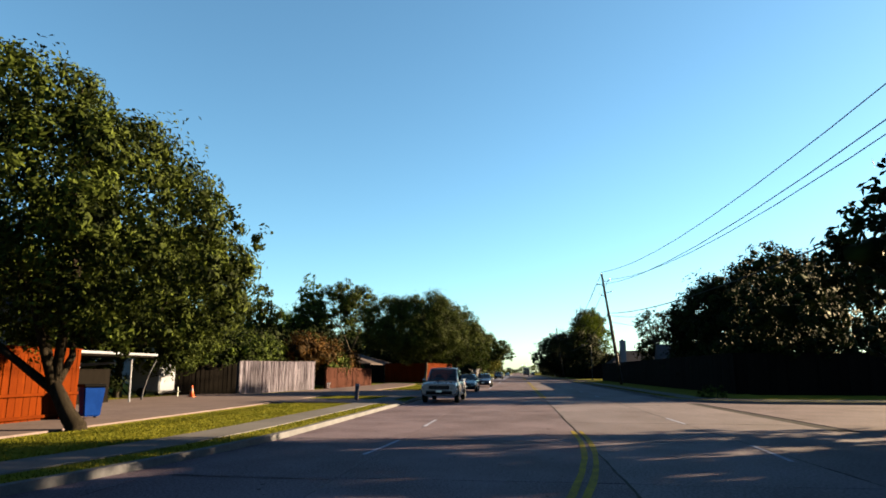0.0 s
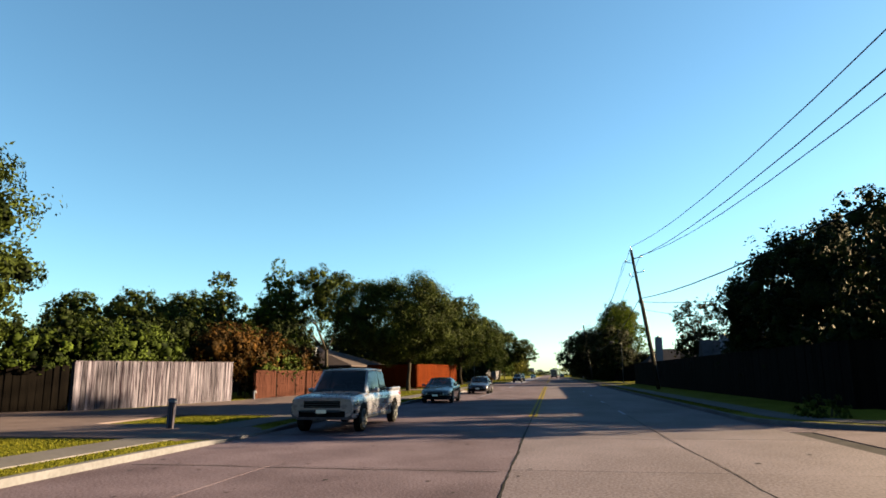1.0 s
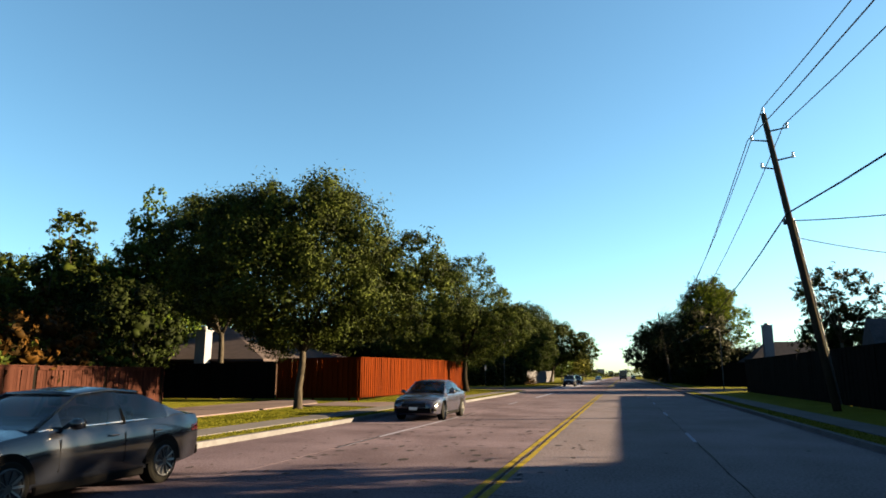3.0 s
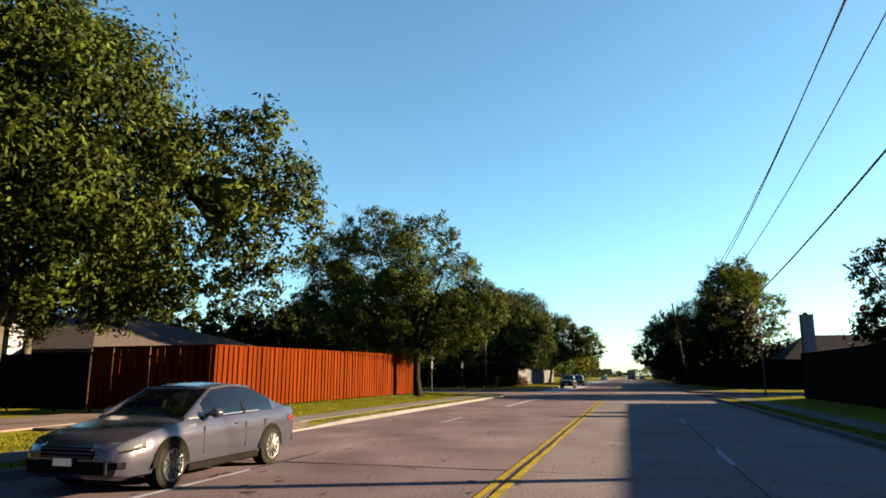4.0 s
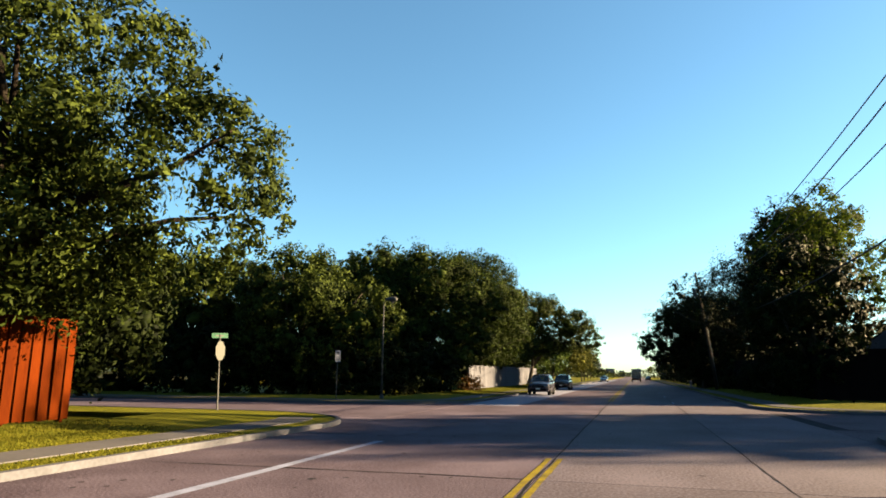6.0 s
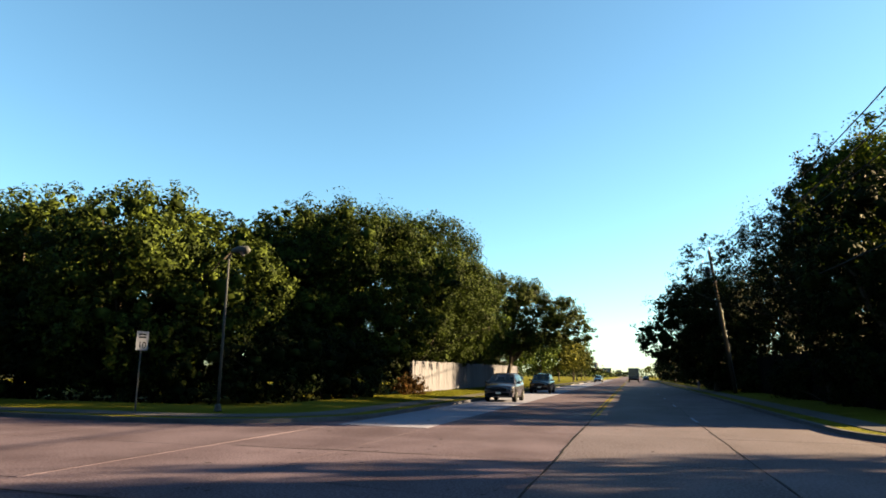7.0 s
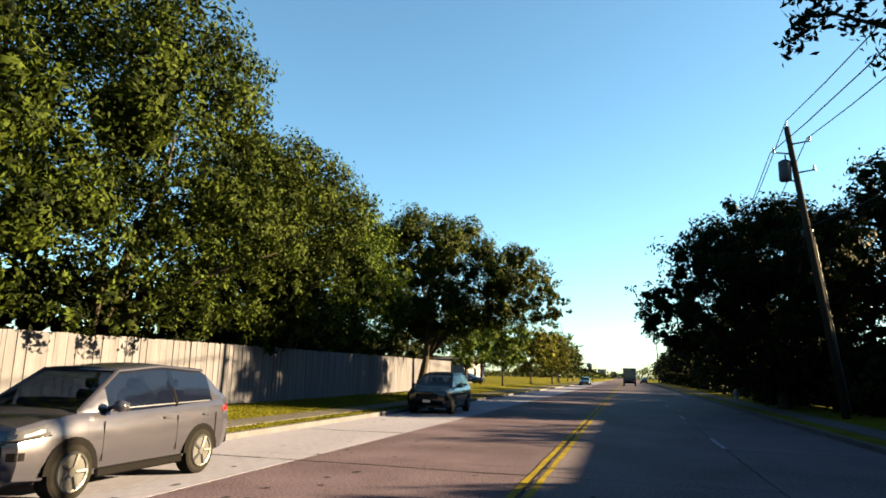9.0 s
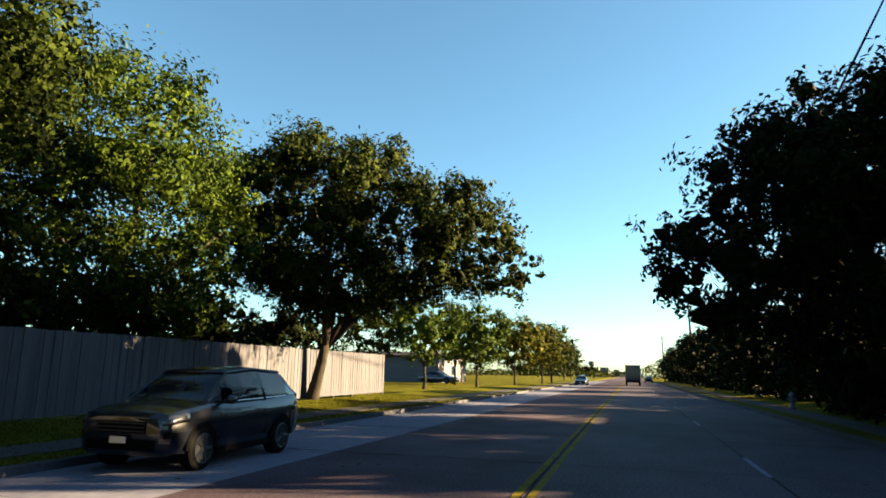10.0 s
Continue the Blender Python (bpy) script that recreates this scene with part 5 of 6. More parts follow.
part("cargo_box", boxed(-1.0, 1.0, -0.9, 0.9, 0.3, 2.1, bevel=0.08), WHITE_PAINT, tl)
part("frame", boxed(-0.9, 0.9, -0.8, 0.8, 0.2, 0.3), DARK_METAL, tl)
part("drawbar", tubed([(0.9, -0.3, 0.25), (1.8, 0, 0.3)], [0.04, 0.04], 6), DARK_METAL, tl)
part("drawbar", tubed([(0.9, 0.3, 0.25), (1.8, 0, 0.3)], [0.04, 0.04], 6), DARK_METAL, tl)
part("jack", tubed([(1.7, 0, 0.0), (1.7, 0, 0.55)], [0.04, 0.03], 7), STEEL, tl)
for y in (-0.95, 0.95):
    part("wheel", tubed([(-0.1, y - 0.08, 0.26), (-0.1, y + 0.08, 0.26)], [0.26, 0.26], 16), RUBBER, tl)
sap = thing("bare_trunk", "pale bare leaning trunk beside the carport", "tree trunk", at=pose(-21.5, 29.2, 0.1))
part("trunk", tubed([(0, 0, -0.2), (0.15, -0.05, 0.6), (0.5, -0.3, 1.3), (1.05, -0.6, 2.1)], [0.06, 0.05, 0.042, 0.03], 8), KERB_MAT, sap, smooth=True)
bin_ = thing("recycling_bin", "blue wheeled recycling bin with a black lid beside the alley", "bin", at=pose(-15.2, 15.7, 0.15, 0, 0, 50))
bm = bmesh.new()
lo, hi = [bm.verts.new(p) for p in ((-0.24, -0.26, 0.08), (0.24, -0.26, 0.08), (0.24, 0.26, 0.08), (-0.24, 0.26, 0.08))], [bm.verts.new(p) for p in ((-0.31, -0.35, 0.98), (0.31, -0.35, 0.98), (0.31, 0.35, 0.98), (-0.31, 0.35, 0.98))]
for k in range(4):
    bm.faces.new((lo[k], lo[(k + 1) % 4], hi[(k + 1) % 4], hi[k]))
bm.faces.new(lo[::-1]), bm.faces.new(hi)
bmesh.ops.bevel(bm, geom=bm.edges[:], offset=0.03, segments=2, affect="EDGES")
part("body", bm, BLUE_BIN, bin_, smooth=False)
part("lid", boxed(-0.34, 0.34, -0.38, 0.4, 0.98, 1.08, bevel=0.03), BLACK_PLASTIC, bin_, "black lid")
part("emblem", boxed(0.285, 0.30, -0.2, 0.2, 0.72, 0.86), WHITE_PAINT, bin_, "white printed emblem")
for x in (-0.26, 0.26):
    part("wheel", tubed([(x - 0.03, 0.34, 0.1), (x + 0.03, 0.34, 0.1)], [0.1, 0.1], 12), RUBBER, bin_)
ORANGE = plain("orange_plastic", (0.2775, 0.0428, 0.0104), 0.5)
tc = thing("traffic_cone", "orange traffic cone with a pale band on the alley", "traffic cone", at=pose(-20.7, 33.2, 0.15))
part("base", boxed(-0.18, 0.18, -0.18, 0.18, 0.0, 0.04, bevel=0.01), ORANGE, tc)
part("cone", tubed([(0, 0, 0.03), (0, 0, 0.68)], [0.14, 0.03], 14), ORANGE, tc, smooth=True)
part("band", tubed([(0, 0, 0.36), (0, 0, 0.5)], [0.087, 0.063], 14), WHITE_PAINT, tc, "pale reflective band")


# ---- vehicles: fronts point to -y ----
def ring_loft(rows, close=True):
    """Loft through rows of points mirrored in x."""
    bm = bmesh.new()
    rings = []
    for y, half in rows:
        left = [(-x, y, z) for x, z in half]
        right = [(x, y, z) for x, z in half[::-1]]
        rings.append([bm.verts.new(p) for p in left + right])
    n = len(rings[0])
    for r, s in zip(rings, rings[1:]):
        for k in range(n):
            bm.faces.new((r[k], r[(k + 1) % n], s[(k + 1) % n], s[k]))
    bm.faces.new(rings[0][::-1]), bm.faces.new(rings[-1])
    bmesh.ops.recalc_face_normals(bm, faces=bm.faces)
    return bm


def hull(y, w, z0, z1, crown=0.03):
    """Half a body section: sill, flank with a shoulder, and a slightly domed top."""
    h = z1 - z0
    return y, [(w * 0.80, z0), (w * 0.95, z0 + 0.06), (w * 1.0, z0 + h * 0.35), (w * 1.0, z0 + h * 0.62), (w * 0.97, z1 - 0.10), (w * 0.91, z1 - 0.02), (w * 0.6, z1 + crown * 0.7), (0.02, z1 + crown)]


def wheel(car, x, y, r, width, spokes, rim_mat):
    s = 1 if x > 0 else -1
    w = part("wheel", tubed([(x - s * width / 2, y, r), (x - s * width * 0.46, y, r), (x + s * width * 0.42, y, r), (x + s * width / 2, y, r)], [r * 0.9, r, r, r * 0.9], 24), RUBBER, car, smooth=False)
    part("rim", tubed([(x + s * width * 0.38, y, r), (x + s * width * 0.515, y, r)], [r * 0.68, r * 0.66], 20), DARK_METAL, w)
    bm = bmesh.new()
    for k in range(spokes):
        a = 2 * math.pi * k / spokes
        c, sn = math.cos(a), math.sin(a)
        tube(bm, [(x + s * width * 0.53, y + 0.05 * c, r + 0.05 * sn), (x + s * width * 0.53, y + r * 0.64 * c, r + r * 0.64 * sn)], [0.02, 0.028], 5)
    tube(bm, [(x + s * width * 0.5, y, r), (x + s * width * 0.57, y, r)], [0.07, 0.06], 10)
    hoop = [(x + s * width * 0.53, y + r * 0.66 * math.cos(q * math.pi / 10), r + r * 0.66 * math.sin(q * math.pi / 10)) for q in range(21)]
    tube(bm, hoop, [0.02] * 21, 5)
    part("spokes", bm, rim_mat, w, "bright alloy spokes")


def arch(car, x, y, r, material):
    s = 1 if x > 0 else -1
    outline = [(y + (r + 0.075) * math.cos(q * math.pi / 12), r + (r + 0.075) * math.sin(q * math.pi / 12)) for q in range(13)]
    bm = bmesh.new()
    a, b = [bm.verts.new((x - s * 0.12, p, z)) for p, z in outline], [bm.verts.new((x + s * 0.004, p, z)) for p, z in outline]
    for k in range(12):
        bm.faces.new((a[k], a[k + 1], b[k + 1], b[k]))
    bm.faces.new(a), bm.faces.new(b[::-1])
    bmesh.ops.recalc_face_normals(bm, faces=bm.faces)
    part("wheel_arch", bm, material, car)


def flank(sections, y, z):
    """Half the width of the body at y and height z."""
    pts = sorted([(q[1], q[0]) for q in hull(y, *between(sections, y))[1][:7]])
    for (za, xa), (zb, xb) in zip(pts, pts[1:]):
        if z <= zb:
            return xa + (xb - xa) * max(0, (z - za) / max(1e-6, zb - za))
    return pts[-1][1]


def lamp_patch(sections, s, rows, lift=0.008):
    """A lens that follows the flank: rows of (y, lower z, upper z), s the side."""
    bm = bmesh.new()
    grid = [[[bm.verts.new((s * (flank(sections, y, lo + (hi - lo) * k / 4) + up), y, lo + (hi - lo) * k / 4)) for k in range(5)] for y, lo, hi in rows] for up in (-0.03, lift)]
    for g in grid:
        for r, q in zip(g, g[1:]):
            for k in range(4):
                bm.faces.new((r[k], r[k + 1], q[k + 1], q[k]))
    inner, outer = [[g[0] for g in grid[m]] + grid[m][-1][1:] + [g[-1] for g in grid[m][::-1]][1:] + grid[m][0][::-1][1:-1] for m in (0, 1)]
    for k in range(len(inner)):
        q = (k + 1) % len(inner)
        bm.faces.new((inner[k], inner[q], outer[q], outer[k]))
    bmesh.ops.recalc_face_normals(bm, faces=bm.faces)
    return bm


def between(table, y):
    """Smooth values of a table of (y, ...) rows at y."""
    for p, q in zip(table, table[1:]):
        if y <= q[0]:
            u = min(1, max(0, (y - p[0]) / (q[0] - p[0])))
            u = u * u * (3 - 2 * u) * 0.5 + u * 0.5
            return [a_ + (b_ - a_) * u for a_, b_ in zip(p[1:], q[1:])]
    return list(table[-1][1:])


def car(name, label, at, paint, sections, cabin, wheels, radius, lamp_z, lamp_w, width, grille=(0.5, 0.62), rim=None, spokes=5, trim=None, kind_of="car", rear_post=0.5):
    """A standing vehicle: painted body, dark glass house, painted roof and pillars, wheels, lamps, grille and mirrors."""
    c = thing(name, label, kind_of, "vehicles on the road", at)
    nose, tail = sections[0][0], sections[-1][0]
    ys = [nose + (tail - nose) * k / 34 for k in range(35)]
    ys = sorted(ys + [sec[0] for sec in sections[1:-1]])
    body = part("body", ring_loft([hull(y, *between(sections, y)) for y in ys]), paint, c, smooth=True)
    body.data.set_sharp_from_angle(angle=radians(38))
    # glass house: (y, base half width, base z, top half width, top z)
    cy = sorted([cabin[0][0] + (cabin[-1][0] - cabin[0][0]) * k / 20 for k in range(21)] + [r_[0] for r_ in cabin[1:-1]])
    rows = []
    for y in cy:
        wb, zb, wt, zt = between(cabin, y)
        rows.append((y, [(wb * 0.6, zb - 0.1), (wb, zb - 0.06), (wb, zb), (wb + (wt - wb) * 0.5, zb + (zt - zb) * 0.55), (wb + (wt - wb) * 0.9, zb + (zt - zb) * 0.9), (wt * 0.93, zt - 0.012), (wt * 0.5, zt), (0.02, zt)]))
    glass = part("glass", ring_loft(rows), CAR_GLASS, c, "tinted see-through windows", smooth=True)
    glass.data.materials.append(paint)
    tops = [r_ for r_ in cabin if r_[4] - r_[2] > 0.3]
    for f in glass.data.polygons:
        side = abs(f.normal.x) > 0.45
        if side and (f.center.y > tops[-1][0] + (cabin[-1][0] - tops[-1][0]) * (1 - rear_post) or f.center.y < tops[0][0] - (tops[0][0] - cabin[0][0]) * 0.45):
            f.material_index = 1
    glass.data.set_sharp_from_angle(angle=radians(30))
    ry = [y for y in cy if tops[0][0] - 0.02 <= y <= tops[-1][0] + 0.02]
    roof_rows = []
    for y in [ry[0] - 0.04] + ry + [ry[-1] + 0.05]:
        wb, zb, wt, zt = between(cabin, min(max(y, ry[0]), ry[-1]))
        roof_rows.append((y, [(wt * 0.92, zt - 0.03), (wt * 0.99, zt - 0.012), (wt * 0.93, zt + 0.018), (wt * 0.5, zt + 0.04), (0.02, zt + 0.045)]))
    part("roof", ring_loft(roof_rows), paint, c, smooth=True)
    first, a, b = cabin[0], tops[0], tops[-1]
    part("dashboard", boxed(-a[1] * 0.86, a[1] * 0.86, first[0] + 0.45, a[0] + 0.12, a[2] - 0.05, a[2] + 0.1, bevel=0.03), BLACK_PLASTIC, c)
    for y, s in [(q, k) for q in (a[0] + 0.55, min(a[0] + 1.45, b[0] - 0.12)) for k in (-1, 1)]:
        part("seat_back", boxed(s * 0.37 - 0.24, s * 0.37 + 0.24, y, y + 0.14, a[2] - 0.05, a[2] + 0.2, bevel=0.05), BLACK_PLASTIC, c)
        part("headrest", boxed(s * 0.37 - 0.12, s * 0.37 + 0.12, y + 0.03, y + 0.12, a[2] + 0.22, a[2] + 0.37, bevel=0.04), BLACK_PLASTIC, c)
    my = (a[0] + b[0]) / 2 + 0.1
    for s in (-1, 1):
        part("pillar", tubed([(s * first[1] * 0.97, first[0] + 0.02, first[2]), (s * a[3] * 0.97, a[0], a[4])], [0.035, 0.03], 6), paint, c)
        part("pillar", tubed([(s * a[1] * 1.0, my, a[2] - 0.02), (s * a[3] * 0.985, my, a[4])], [0.04, 0.03], 6), BLACK_PLASTIC, c)
        part("window_trim", tubed([(s * first[1] * 1.0, first[0] + 0.1, first[2] - 0.005), (s * a[1] * 1.005, a[0], a[2]), (s * b[1] * 1.005, b[0], b[2])], [0.014, 0.014, 0.014], 5), CHROME, c)
        mir = part("mirror", tubed([(s * (width / 2 - 0.06), first[0] + 0.46, first[2] + 0.02), (s * (width / 2 + 0.03), first[0] + 0.46, first[2] + 0.06), (s * (width / 2 + 0.08), first[0] + 0.48, first[2] + 0.07), (s * (width / 2 + 0.19), first[0] + 0.5, first[2] + 0.07)], [0.03, 0.04, 0.085, 0.06], 8), paint, c, smooth=True)
        part("mirror_glass", boxed(min(s * (width / 2 + 0.06), s * (width / 2 + 0.18)), max(s * (width / 2 + 0.06), s * (width / 2 + 0.18)), first[0] + 0.565, first[0] + 0.572, first[2] + 0.01, first[2] + 0.12), CHROME, mir)
        head = part("headlight", lamp_patch(sections, s, [(nose + 0.03 + 0.075 * k, lamp_z - 0.075 + 0.009 * k, lamp_z + 0.03 + 0.012 * k) for k in range(7)]), LAMP_GLASS, c, "clear wraparound headlight", smooth=True)
        part("lamp_bezel", lamp_patch(sections, s, [(nose + 0.02 + 0.08 * k, lamp_z - 0.095 + 0.009 * k, lamp_z - 0.076 + 0.009 * k) for k in range(7)]), BLACK_PLASTIC, head)
        part("fog_lamp", lamp_patch(sections, s, [(nose + 0.03 + 0.05 * k, lamp_z - 0.29, lamp_z - 0.2) for k in range(4)]), BLACK_PLASTIC, c)
        part("tail_light", lamp_patch(sections, s, [(tail - 0.03 - 0.06 * k, lamp_z + 0.08, lamp_z + 0.22 - 0.012 * k) for k in range(6)]), RED_GLASS, c, "red tail light", smooth=True)
        for dy in (my - 0.32, my + 0.62):
            part("door_handle", boxed(s * (width / 2 + 0.004) - 0.014, s * (width / 2 + 0.004) + 0.014, dy, dy + 0.17, first[2] - 0.15, first[2] - 0.12, bevel=0.008), CHROME, c)
        for dy in (my, first[0] + 0.38, b[0] + 0.12):
            part("door_seam", boxed(s * (width / 2 - 0.004) - 0.004, s * (width / 2 - 0.004) + 0.0055, dy - 0.005, dy + 0.005, 0.42, first[2] - 0.12), BLACK_PLASTIC, c)
        part("sill_trim", boxed(s * (width / 2 - 0.035) - 0.03, s * (width / 2 - 0.035) + 0.03, wheels[0] + radius + 0.08, wheels[1] - radius - 0.08, sections[3][2] - 0.02, sections[3][2] + 0.1, bevel=0.02), trim or BLACK_PLASTIC, c)
        for y in wheels:
            arch(c, s * width / 2 * 1.003, y, radius, BLACK_PLASTIC)
            wheel(c, s * (width / 2 - 0.1), y, radius, 0.23, spokes, rim or ALLOY)
    gw = width / 2 - 0.16 - lamp_w
    g = part("grille", boxed(-gw, gw, nose - 0.016, nose + 0.1, grille[0], grille[1], bevel=0.015), BLACK_PLASTIC, c, "black grille")
    for k in range(3):
        z = grille[0] + (grille[1] - grille[0]) * (k + 0.5) / 3
        part("grille_bar", boxed(-gw * 0.95, gw * 0.95, nose - 0.022, nose - 0.015, z - 0.008, z + 0.008), trim or DARK_METAL, g)
    z0 = sections[0][2]
    part("lower_intake", boxed(-width * 0.36, width * 0.36, nose - 0.014, nose + 0.1, z0 + 0.0, z0 + 0.17, bevel=0.015), BLACK_PLASTIC, c)
    if trim:
        part("bumper", tubed([(-width / 2 + 0.02, nose + 0.3, z0 + 0.17), (-width / 2 + 0.12, nose + 0.06, z0 + 0.17), (-width * 0.25, nose - 0.02, z0 + 0.17), (width * 0.25, nose - 0.02, z0 + 0.17), (width / 2 - 0.12, nose + 0.06, z0 + 0.17), (width / 2 - 0.02, nose + 0.3, z0 + 0.17)], [0.035] * 6, 8), trim or paint, c, smooth=True)
    part("number_plate", boxed(-0.15, 0.15, nose - 0.07, nose - 0.055, z0 + 0.11, z0 + 0.21), STEEL, c, "plain pale plate")
    part("bumper", boxed(-width * 0.42, width * 0.42, tail - 0.05, tail + 0.04, z0 + 0.02, z0 + 0.2, bevel=0.03), trim or BLACK_PLASTIC, c)
    return c


PAINT_SILVER = plain("silver_blue_paint", (0.0240, 0.0250, 0.0440), 0.24, 0.55, 0.4, 0.45)
PAINT_GREY = plain("pale_silver_paint", (0.0290, 0.0300, 0.0450), 0.24, 0.55, 0.4, 0.45)
PAINT_PALE = plain("silver_white_paint", (0.0850, 0.0880, 0.1140), 0.28, 0.15, 0.5, 0.4)
PAINT_WHITE = plain("white_car_paint", (0.1554, 0.1685, 0.2232), 0.3, 0.0, 1.0)
PAINT_DARK = plain("dark_blue_grey_paint", (0.008, 0.010, 0.018), 0.24, 0.5, 0.6, 0.5)
PAINT_BLACK = plain("black_paint", (0.0053, 0.0064, 0.0089), 0.22, 0.2, 1.0)

SEDAN = dict(sections=[(-2.42, 0.60, 0.30, 0.60), (-2.34, 0.76, 0.23, 0.68), (-2.15, 0.86, 0.2, 0.765), (-1.8, 0.90, 0.2, 0.84), (-1.3, 0.91, 0.2, 0.92), (-0.85, 0.91, 0.2, 0.97), (1.4, 0.91, 0.2, 1.0), (1.9, 0.9, 0.22, 1.03), (2.3, 0.84, 0.26, 1.02), (2.42, 0.74, 0.36, 0.94)],
             cabin=[(-1.05, 0.80, 0.95, 0.78, 0.975), (-0.2, 0.84, 0.97, 0.62, 1.39), (0.4, 0.84, 0.98, 0.63, 1.44), (1.0, 0.83, 0.99, 0.61, 1.40), (2.0, 0.76, 1.03, 0.72, 1.05)],
             wheels=(-1.42, 1.36), radius=0.33, lamp_z=0.66, lamp_w=0.3, width=1.82, grille=(0.5, 0.65), spokes=10)
SUV = dict(sections=[(-2.13, 0.72, 0.36, 0.84), (-2.03, 0.84, 0.27, 0.93), (-1.7, 0.89, 0.24, 1.0), (-1.1, 0.9, 0.24, 1.06), (1.4, 0.9, 0.24, 1.12), (1.85, 0.88, 0.28, 1.14), (2.1, 0.8, 0.34, 1.12), (2.16, 0.72, 0.42, 1.0)],
           cabin=[(-1.2, 0.80, 1.04, 0.78, 1.07), (-0.4, 0.84, 1.07, 0.65, 1.57), (0.5, 0.84, 1.09, 0.66, 1.64), (1.5, 0.82, 1.11, 0.63, 1.59), (2.08, 0.77, 1.13, 0.72, 1.16)],
           wheels=(-1.3, 1.26), radius=0.345, lamp_z=0.84, lamp_w=0.28, width=1.8, grille=(0.62, 0.8), rear_post=0.75)
TRUCK = dict(sections=[(-3.0, 0.92, 0.46, 0.98), (-2.92, 0.955, 0.38, 1.03), (-2.5, 0.965, 0.36, 1.08), (-1.3, 0.97, 0.36, 1.13), (1.15, 0.97, 0.36, 1.13), (1.25, 0.965, 0.38, 1.13), (3.0, 0.965, 0.42, 1.14), (3.08, 0.94, 0.46, 1.12)],
             cabin=[(-1.45, 0.86, 1.11, 0.84, 1.14), (-0.78, 0.9, 1.12, 0.74, 1.80), (0.1, 0.9, 1.12, 0.75, 1.84), (1.0, 0.9, 1.12, 0.74, 1.81), (1.2, 0.88, 1.12, 0.82, 1.15)],
             wheels=(-2.02, 2.0), radius=0.39, lamp_z=0.86, lamp_w=0.26, width=1.94, grille=(0.72, 0.92), spokes=6, rear_post=0.2)
pickup = car("pickup_truck", "silver-white crew-cab pickup truck with an open bed in the oncoming lane", pose(-5.8, 34.0, 0.0), PAINT_PALE, **TRUCK, kind_of="pickup truck", trim=DARK_METAL)
part("bed_floor_recess", boxed(-0.78, 0.78, 1.38, 2.94, 1.145, 1.17), BLACK_PLASTIC, pickup, "dark open cargo bed")
for s in (-1, 1):
    part("bed_rail", boxed(s * 0.88 - 0.06, s * 0.88 + 0.06, 1.3, 3.05, 1.12, 1.22, bevel=0.02), PAINT_PALE, pickup)
car("sedan", "dark blue-grey sedan in the oncoming lane", pose(-5.95, 53.3, 0.0), PAINT_DARK, **SEDAN)
car("sedan", "silver-blue sedan with alloy wheels in the oncoming lane", pose(-5.45, 71.4, 0.0), PAINT_SILVER, **SEDAN)
car("crossover", "pale silver compact crossover in the oncoming lane", pose(-6.0, 149.2, 0.0), PAINT_GREY, **SUV)
car("crossover", "dark crossover with pale side windows in the oncoming lane", pose(-6.25, 168.8, 0.0), PAINT_DARK, **SUV)
car("sedan", "dark sedan far down the road", pose(-5.8, 262, 0.0), PAINT_BLACK, **SEDAN)
car("sedan", "dark sedan far down the road", pose(5.6, 330, 0.0, 0, 0, 180), PAINT_BLACK, **SEDAN)
car("sedan", "pale blue sedan parked on the lot beyond the lawn", pose(-21, 236, 0.2, 0, 0, 80), PAINT_SILVER, **SEDAN)

box_truck = thing("delivery_truck", "white box truck far ahead in the lane", "truck", "vehicles on the road", pose(1.8, 274, 0.0))
part("cargo_box", boxed(-1.2, 1.2, -3.2, 2.6, 0.9, 3.3, bevel=0.04), WHITE_PAINT, box_truck)
part("cab", boxed(-1.1, 1.1, 2.7, 4.3, 0.5, 2.4, bevel=0.15), PAINT_WHITE, box_truck)
part("chassis", boxed(-1.0, 1.0, -3.2, 4.2, 0.5, 0.85), BLACK_PLASTIC, box_truck)
part("tail_door", boxed(-1.1, 1.1, -3.24, -3.205, 1.0, 3.2), PAINT_GREY, box_truck)
for x in (-0.95, 0.95):
    part("tail_light", boxed(x - 0.12, x + 0.12, -3.26, -3.2, 0.65, 0.85), RED_GLASS, box_truck)
    for y in (-2.2, 3.3):
        wheel(box_truck, x * 1.1, y, 0.45, 0.28, 6, STEEL)

# ---- far distance ----
bush("far_woods", "hazy line of far trees at the end of the road", [(-60 + 12 * k + (k % 3), 560 + 8 * (k % 4), 3.4, 9, 7, 3.0 + 0.5 * (k % 3)) for k in range(4)], 3000, LEAF_SHADED, 301, 0.9, "woods")
r = np.random.RandomState(9)
xs = np.concatenate([r.uniform(-420, -9, 9000), r.uniform(9, 420, 9000), r.uniform(-40, 40, 2000)])
ys = np.concatenate([r.uniform(430, 640, 18000), r.uniform(690, 720, 2000)])
hs = 4.5 + 2.0 * np.sin(xs * 0.11) + 1.5 * np.sin(xs * 0.037 + 1) + 0.8 * np.sin(xs * 0.5)
pts = np.stack([xs, ys, r.uniform(0.0, 1.0, len(xs)) ** 0.6 * np.maximum(hs, 2.5)], 1)
woods = new("backdrop_woods", leaf_mesh("backdrop_woods", pts, r.normal(size=pts.shape), 1.6, LEAF_OAK, 310))
tagged(woods, "far line of trees along the horizon", "woods", kind="stuff")
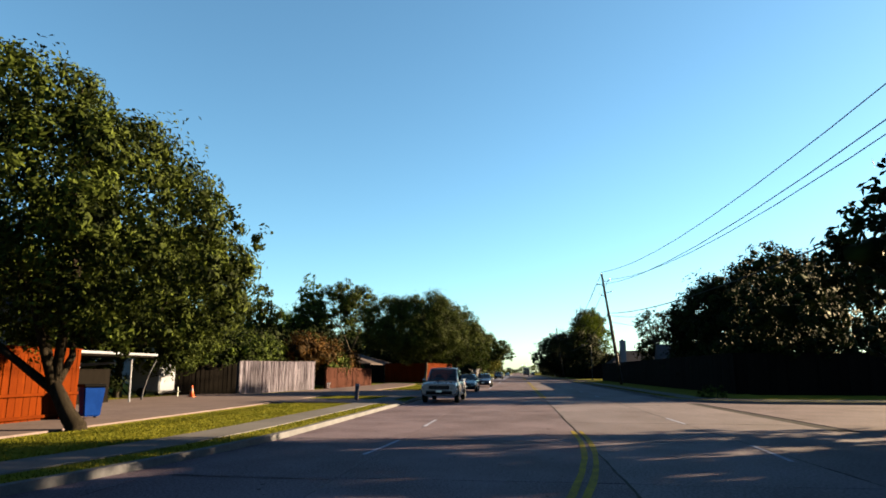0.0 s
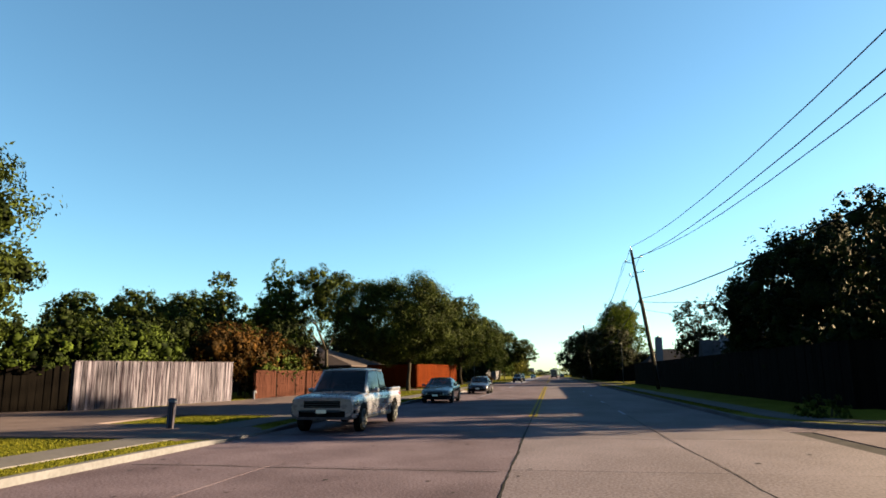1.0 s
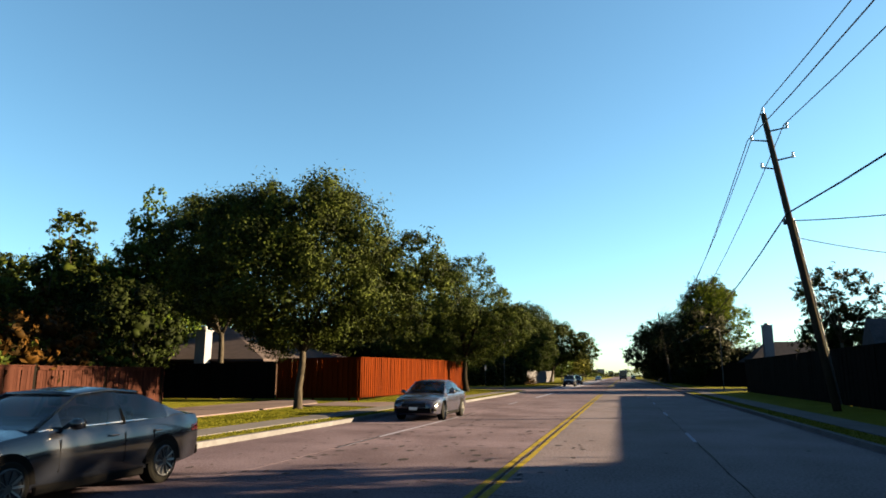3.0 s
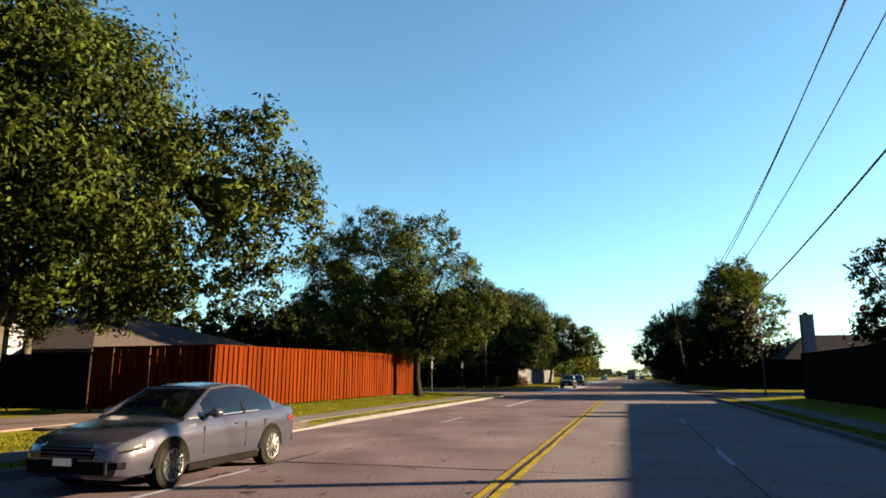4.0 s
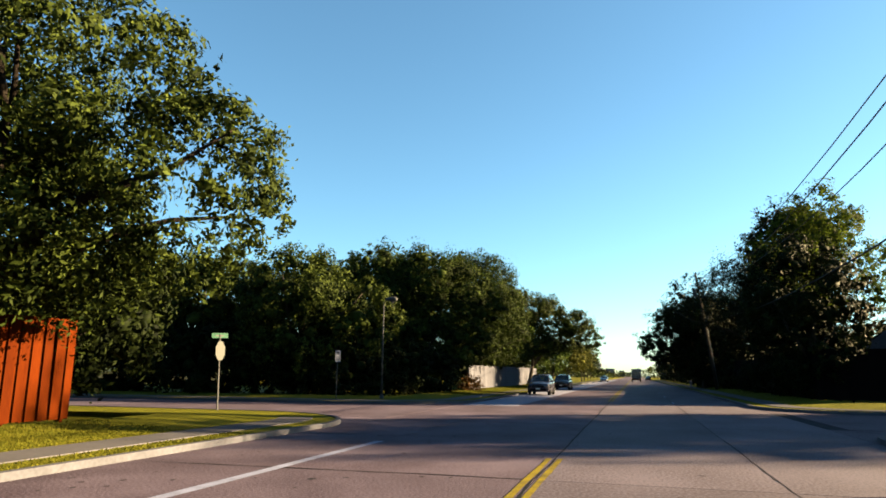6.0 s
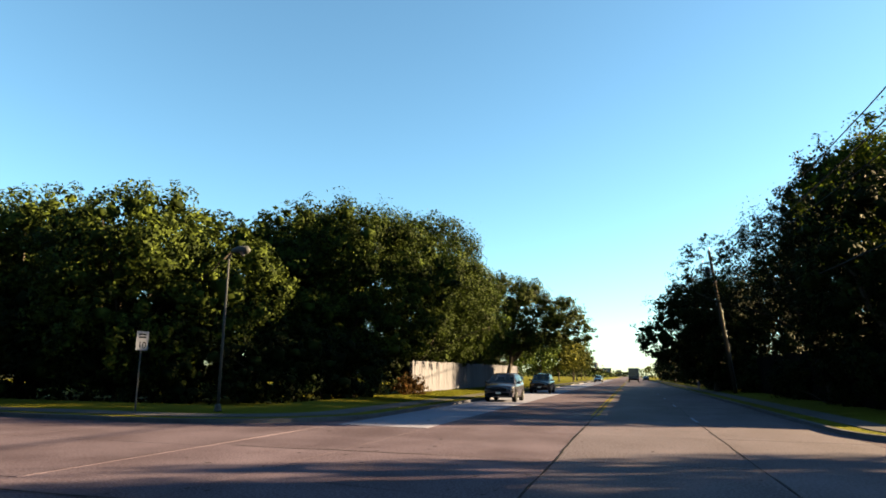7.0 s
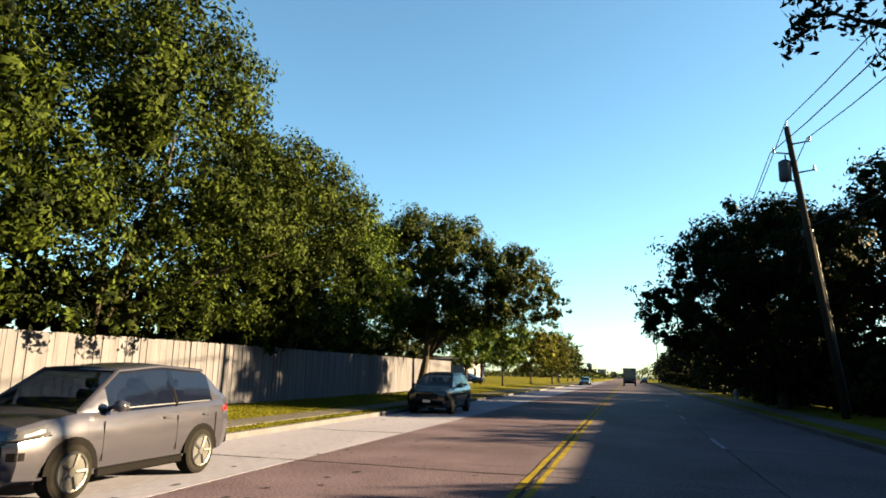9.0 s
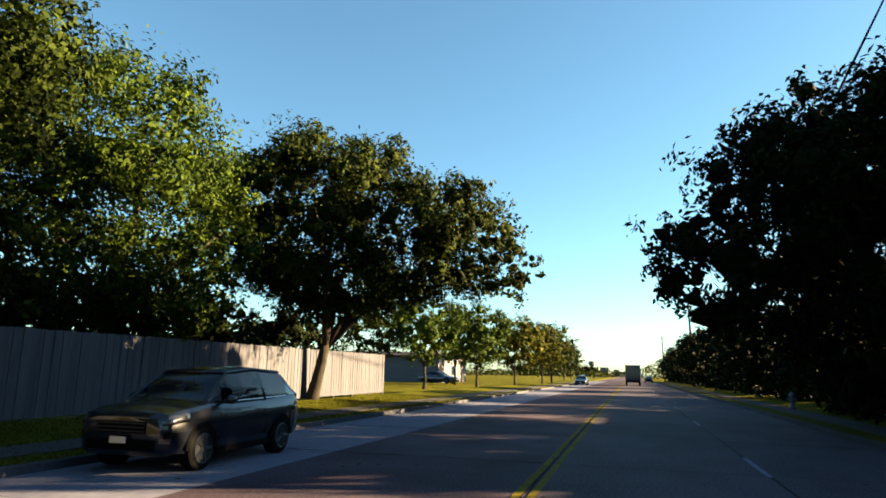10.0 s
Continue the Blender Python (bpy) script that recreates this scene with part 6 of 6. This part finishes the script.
for x, y, w, h, n in ((-39, 900, 7, 16, "water_tower"), (-26, 905, 9, 9, "office_block"), (-14, 930, 6, 7, "office_block")):
    t = thing(n, "pale far building above the tree line", "building", "far buildings", pose(x, y, 0))
    if n == "water_tower":
        part("shaft", tubed([(0, 0, -1), (0, 0, h - 5)], [1.6, 1.2], 12), WHITE_PAINT, t)
        part("tank", tubed([(0, 0, h - 5.5), (0, 0, h - 4), (0, 0, h - 1), (0, 0, h)], [1.5, 3.6, 3.6, 1.5], 16), WHITE_PAINT, t)
    else:
        part("wall", boxed(-w / 2, w / 2, -3, 3, -1, h), CREAM_WALL, t)
        part("roof", boxed(-w / 2 - 0.2, w / 2 + 0.2, -3.2, 3.2, h, h + 0.4), SHINGLE, t)
for x, y in ((4.5, 900), (9, 820)):
    p = thing("street_lamp", "thin far lamp pole on the horizon", "street lamp", "street lamps", pose(x, y, 0))
    part("pole", tubed([(0, 0, -1), (0, 0, 11)], [0.25, 0.2], 6), STEEL, p)
    part("head", boxed(-1.5, 0.1, -0.2, 0.2, 10.9, 11.2), STEEL, p)

# ---- grass on the verges ----
def turf(name, strips, per, seed):
    """Tufts of grass blades over strips (side, y0, y1, d0, d1)."""
    r = np.random.RandomState(seed)
    base = []
    for side, y0, y1, d0, d1 in strips:
        n = int((y1 - y0) * (d1 - d0) * per)
        yy, dd = r.uniform(y0, y1, n), r.uniform(d0, d1, n)
        edge = EDGE_L if side == "L" else EDGE_R
        s = -1 if side == "L" else 1
        for y, d in zip(yy, dd):
            x = edge + s * d + (bend(y) if side == "L" else 0.0)
            if side == "L" and d < 6.2 and any(a - 0.1 < y < b + 0.1 for a, b in GAPS_L):
                continue
            base.append((x, y, height(side, min(d, 5.4), x if d > 0.5 else edge, y)))
    b = np.array(base)
    n = len(b)
    a = r.uniform(0, 2 * np.pi, n)
    u = np.stack([np.cos(a), np.sin(a), np.zeros(n)], 1)
    w, h = r.uniform(0.008, 0.02, n)[:, None], r.uniform(0.02, 0.055, n)[:, None]
    lean = r.normal(size=(n, 3)) * 0.03
    lean[:, 2] = 0
    v = np.stack([b - u * w, b + u * w, b + lean + np.array([0, 0, 1.0]) * h], 1).reshape(-1, 3)
    me = bpy.data.meshes.new(name)
    me.vertices.add(3 * n), me.loops.add(3 * n), me.polygons.add(n)
    me.vertices.foreach_set("co", v.astype(np.float32).ravel())
    me.loops.foreach_set("vertex_index", np.arange(3 * n, dtype=np.int32))
    me.polygons.foreach_set("loop_start", np.arange(0, 3 * n, 3, dtype=np.int32))
    me.materials.append(GRASS)
    me.update(calc_edges=True)
    return tagged(new(name, me), "short yellow-green grass blades on the verge", "grass", kind="stuff")


turf("verge_grass", [("L", 4, 108, 0.2, 0.9), ("L", 4, 108, 2.1, 5.3), ("L", 140, 197, 0.2, 5.2), ("R", 40, 104, 0.2, 0.9)], 240, 77)
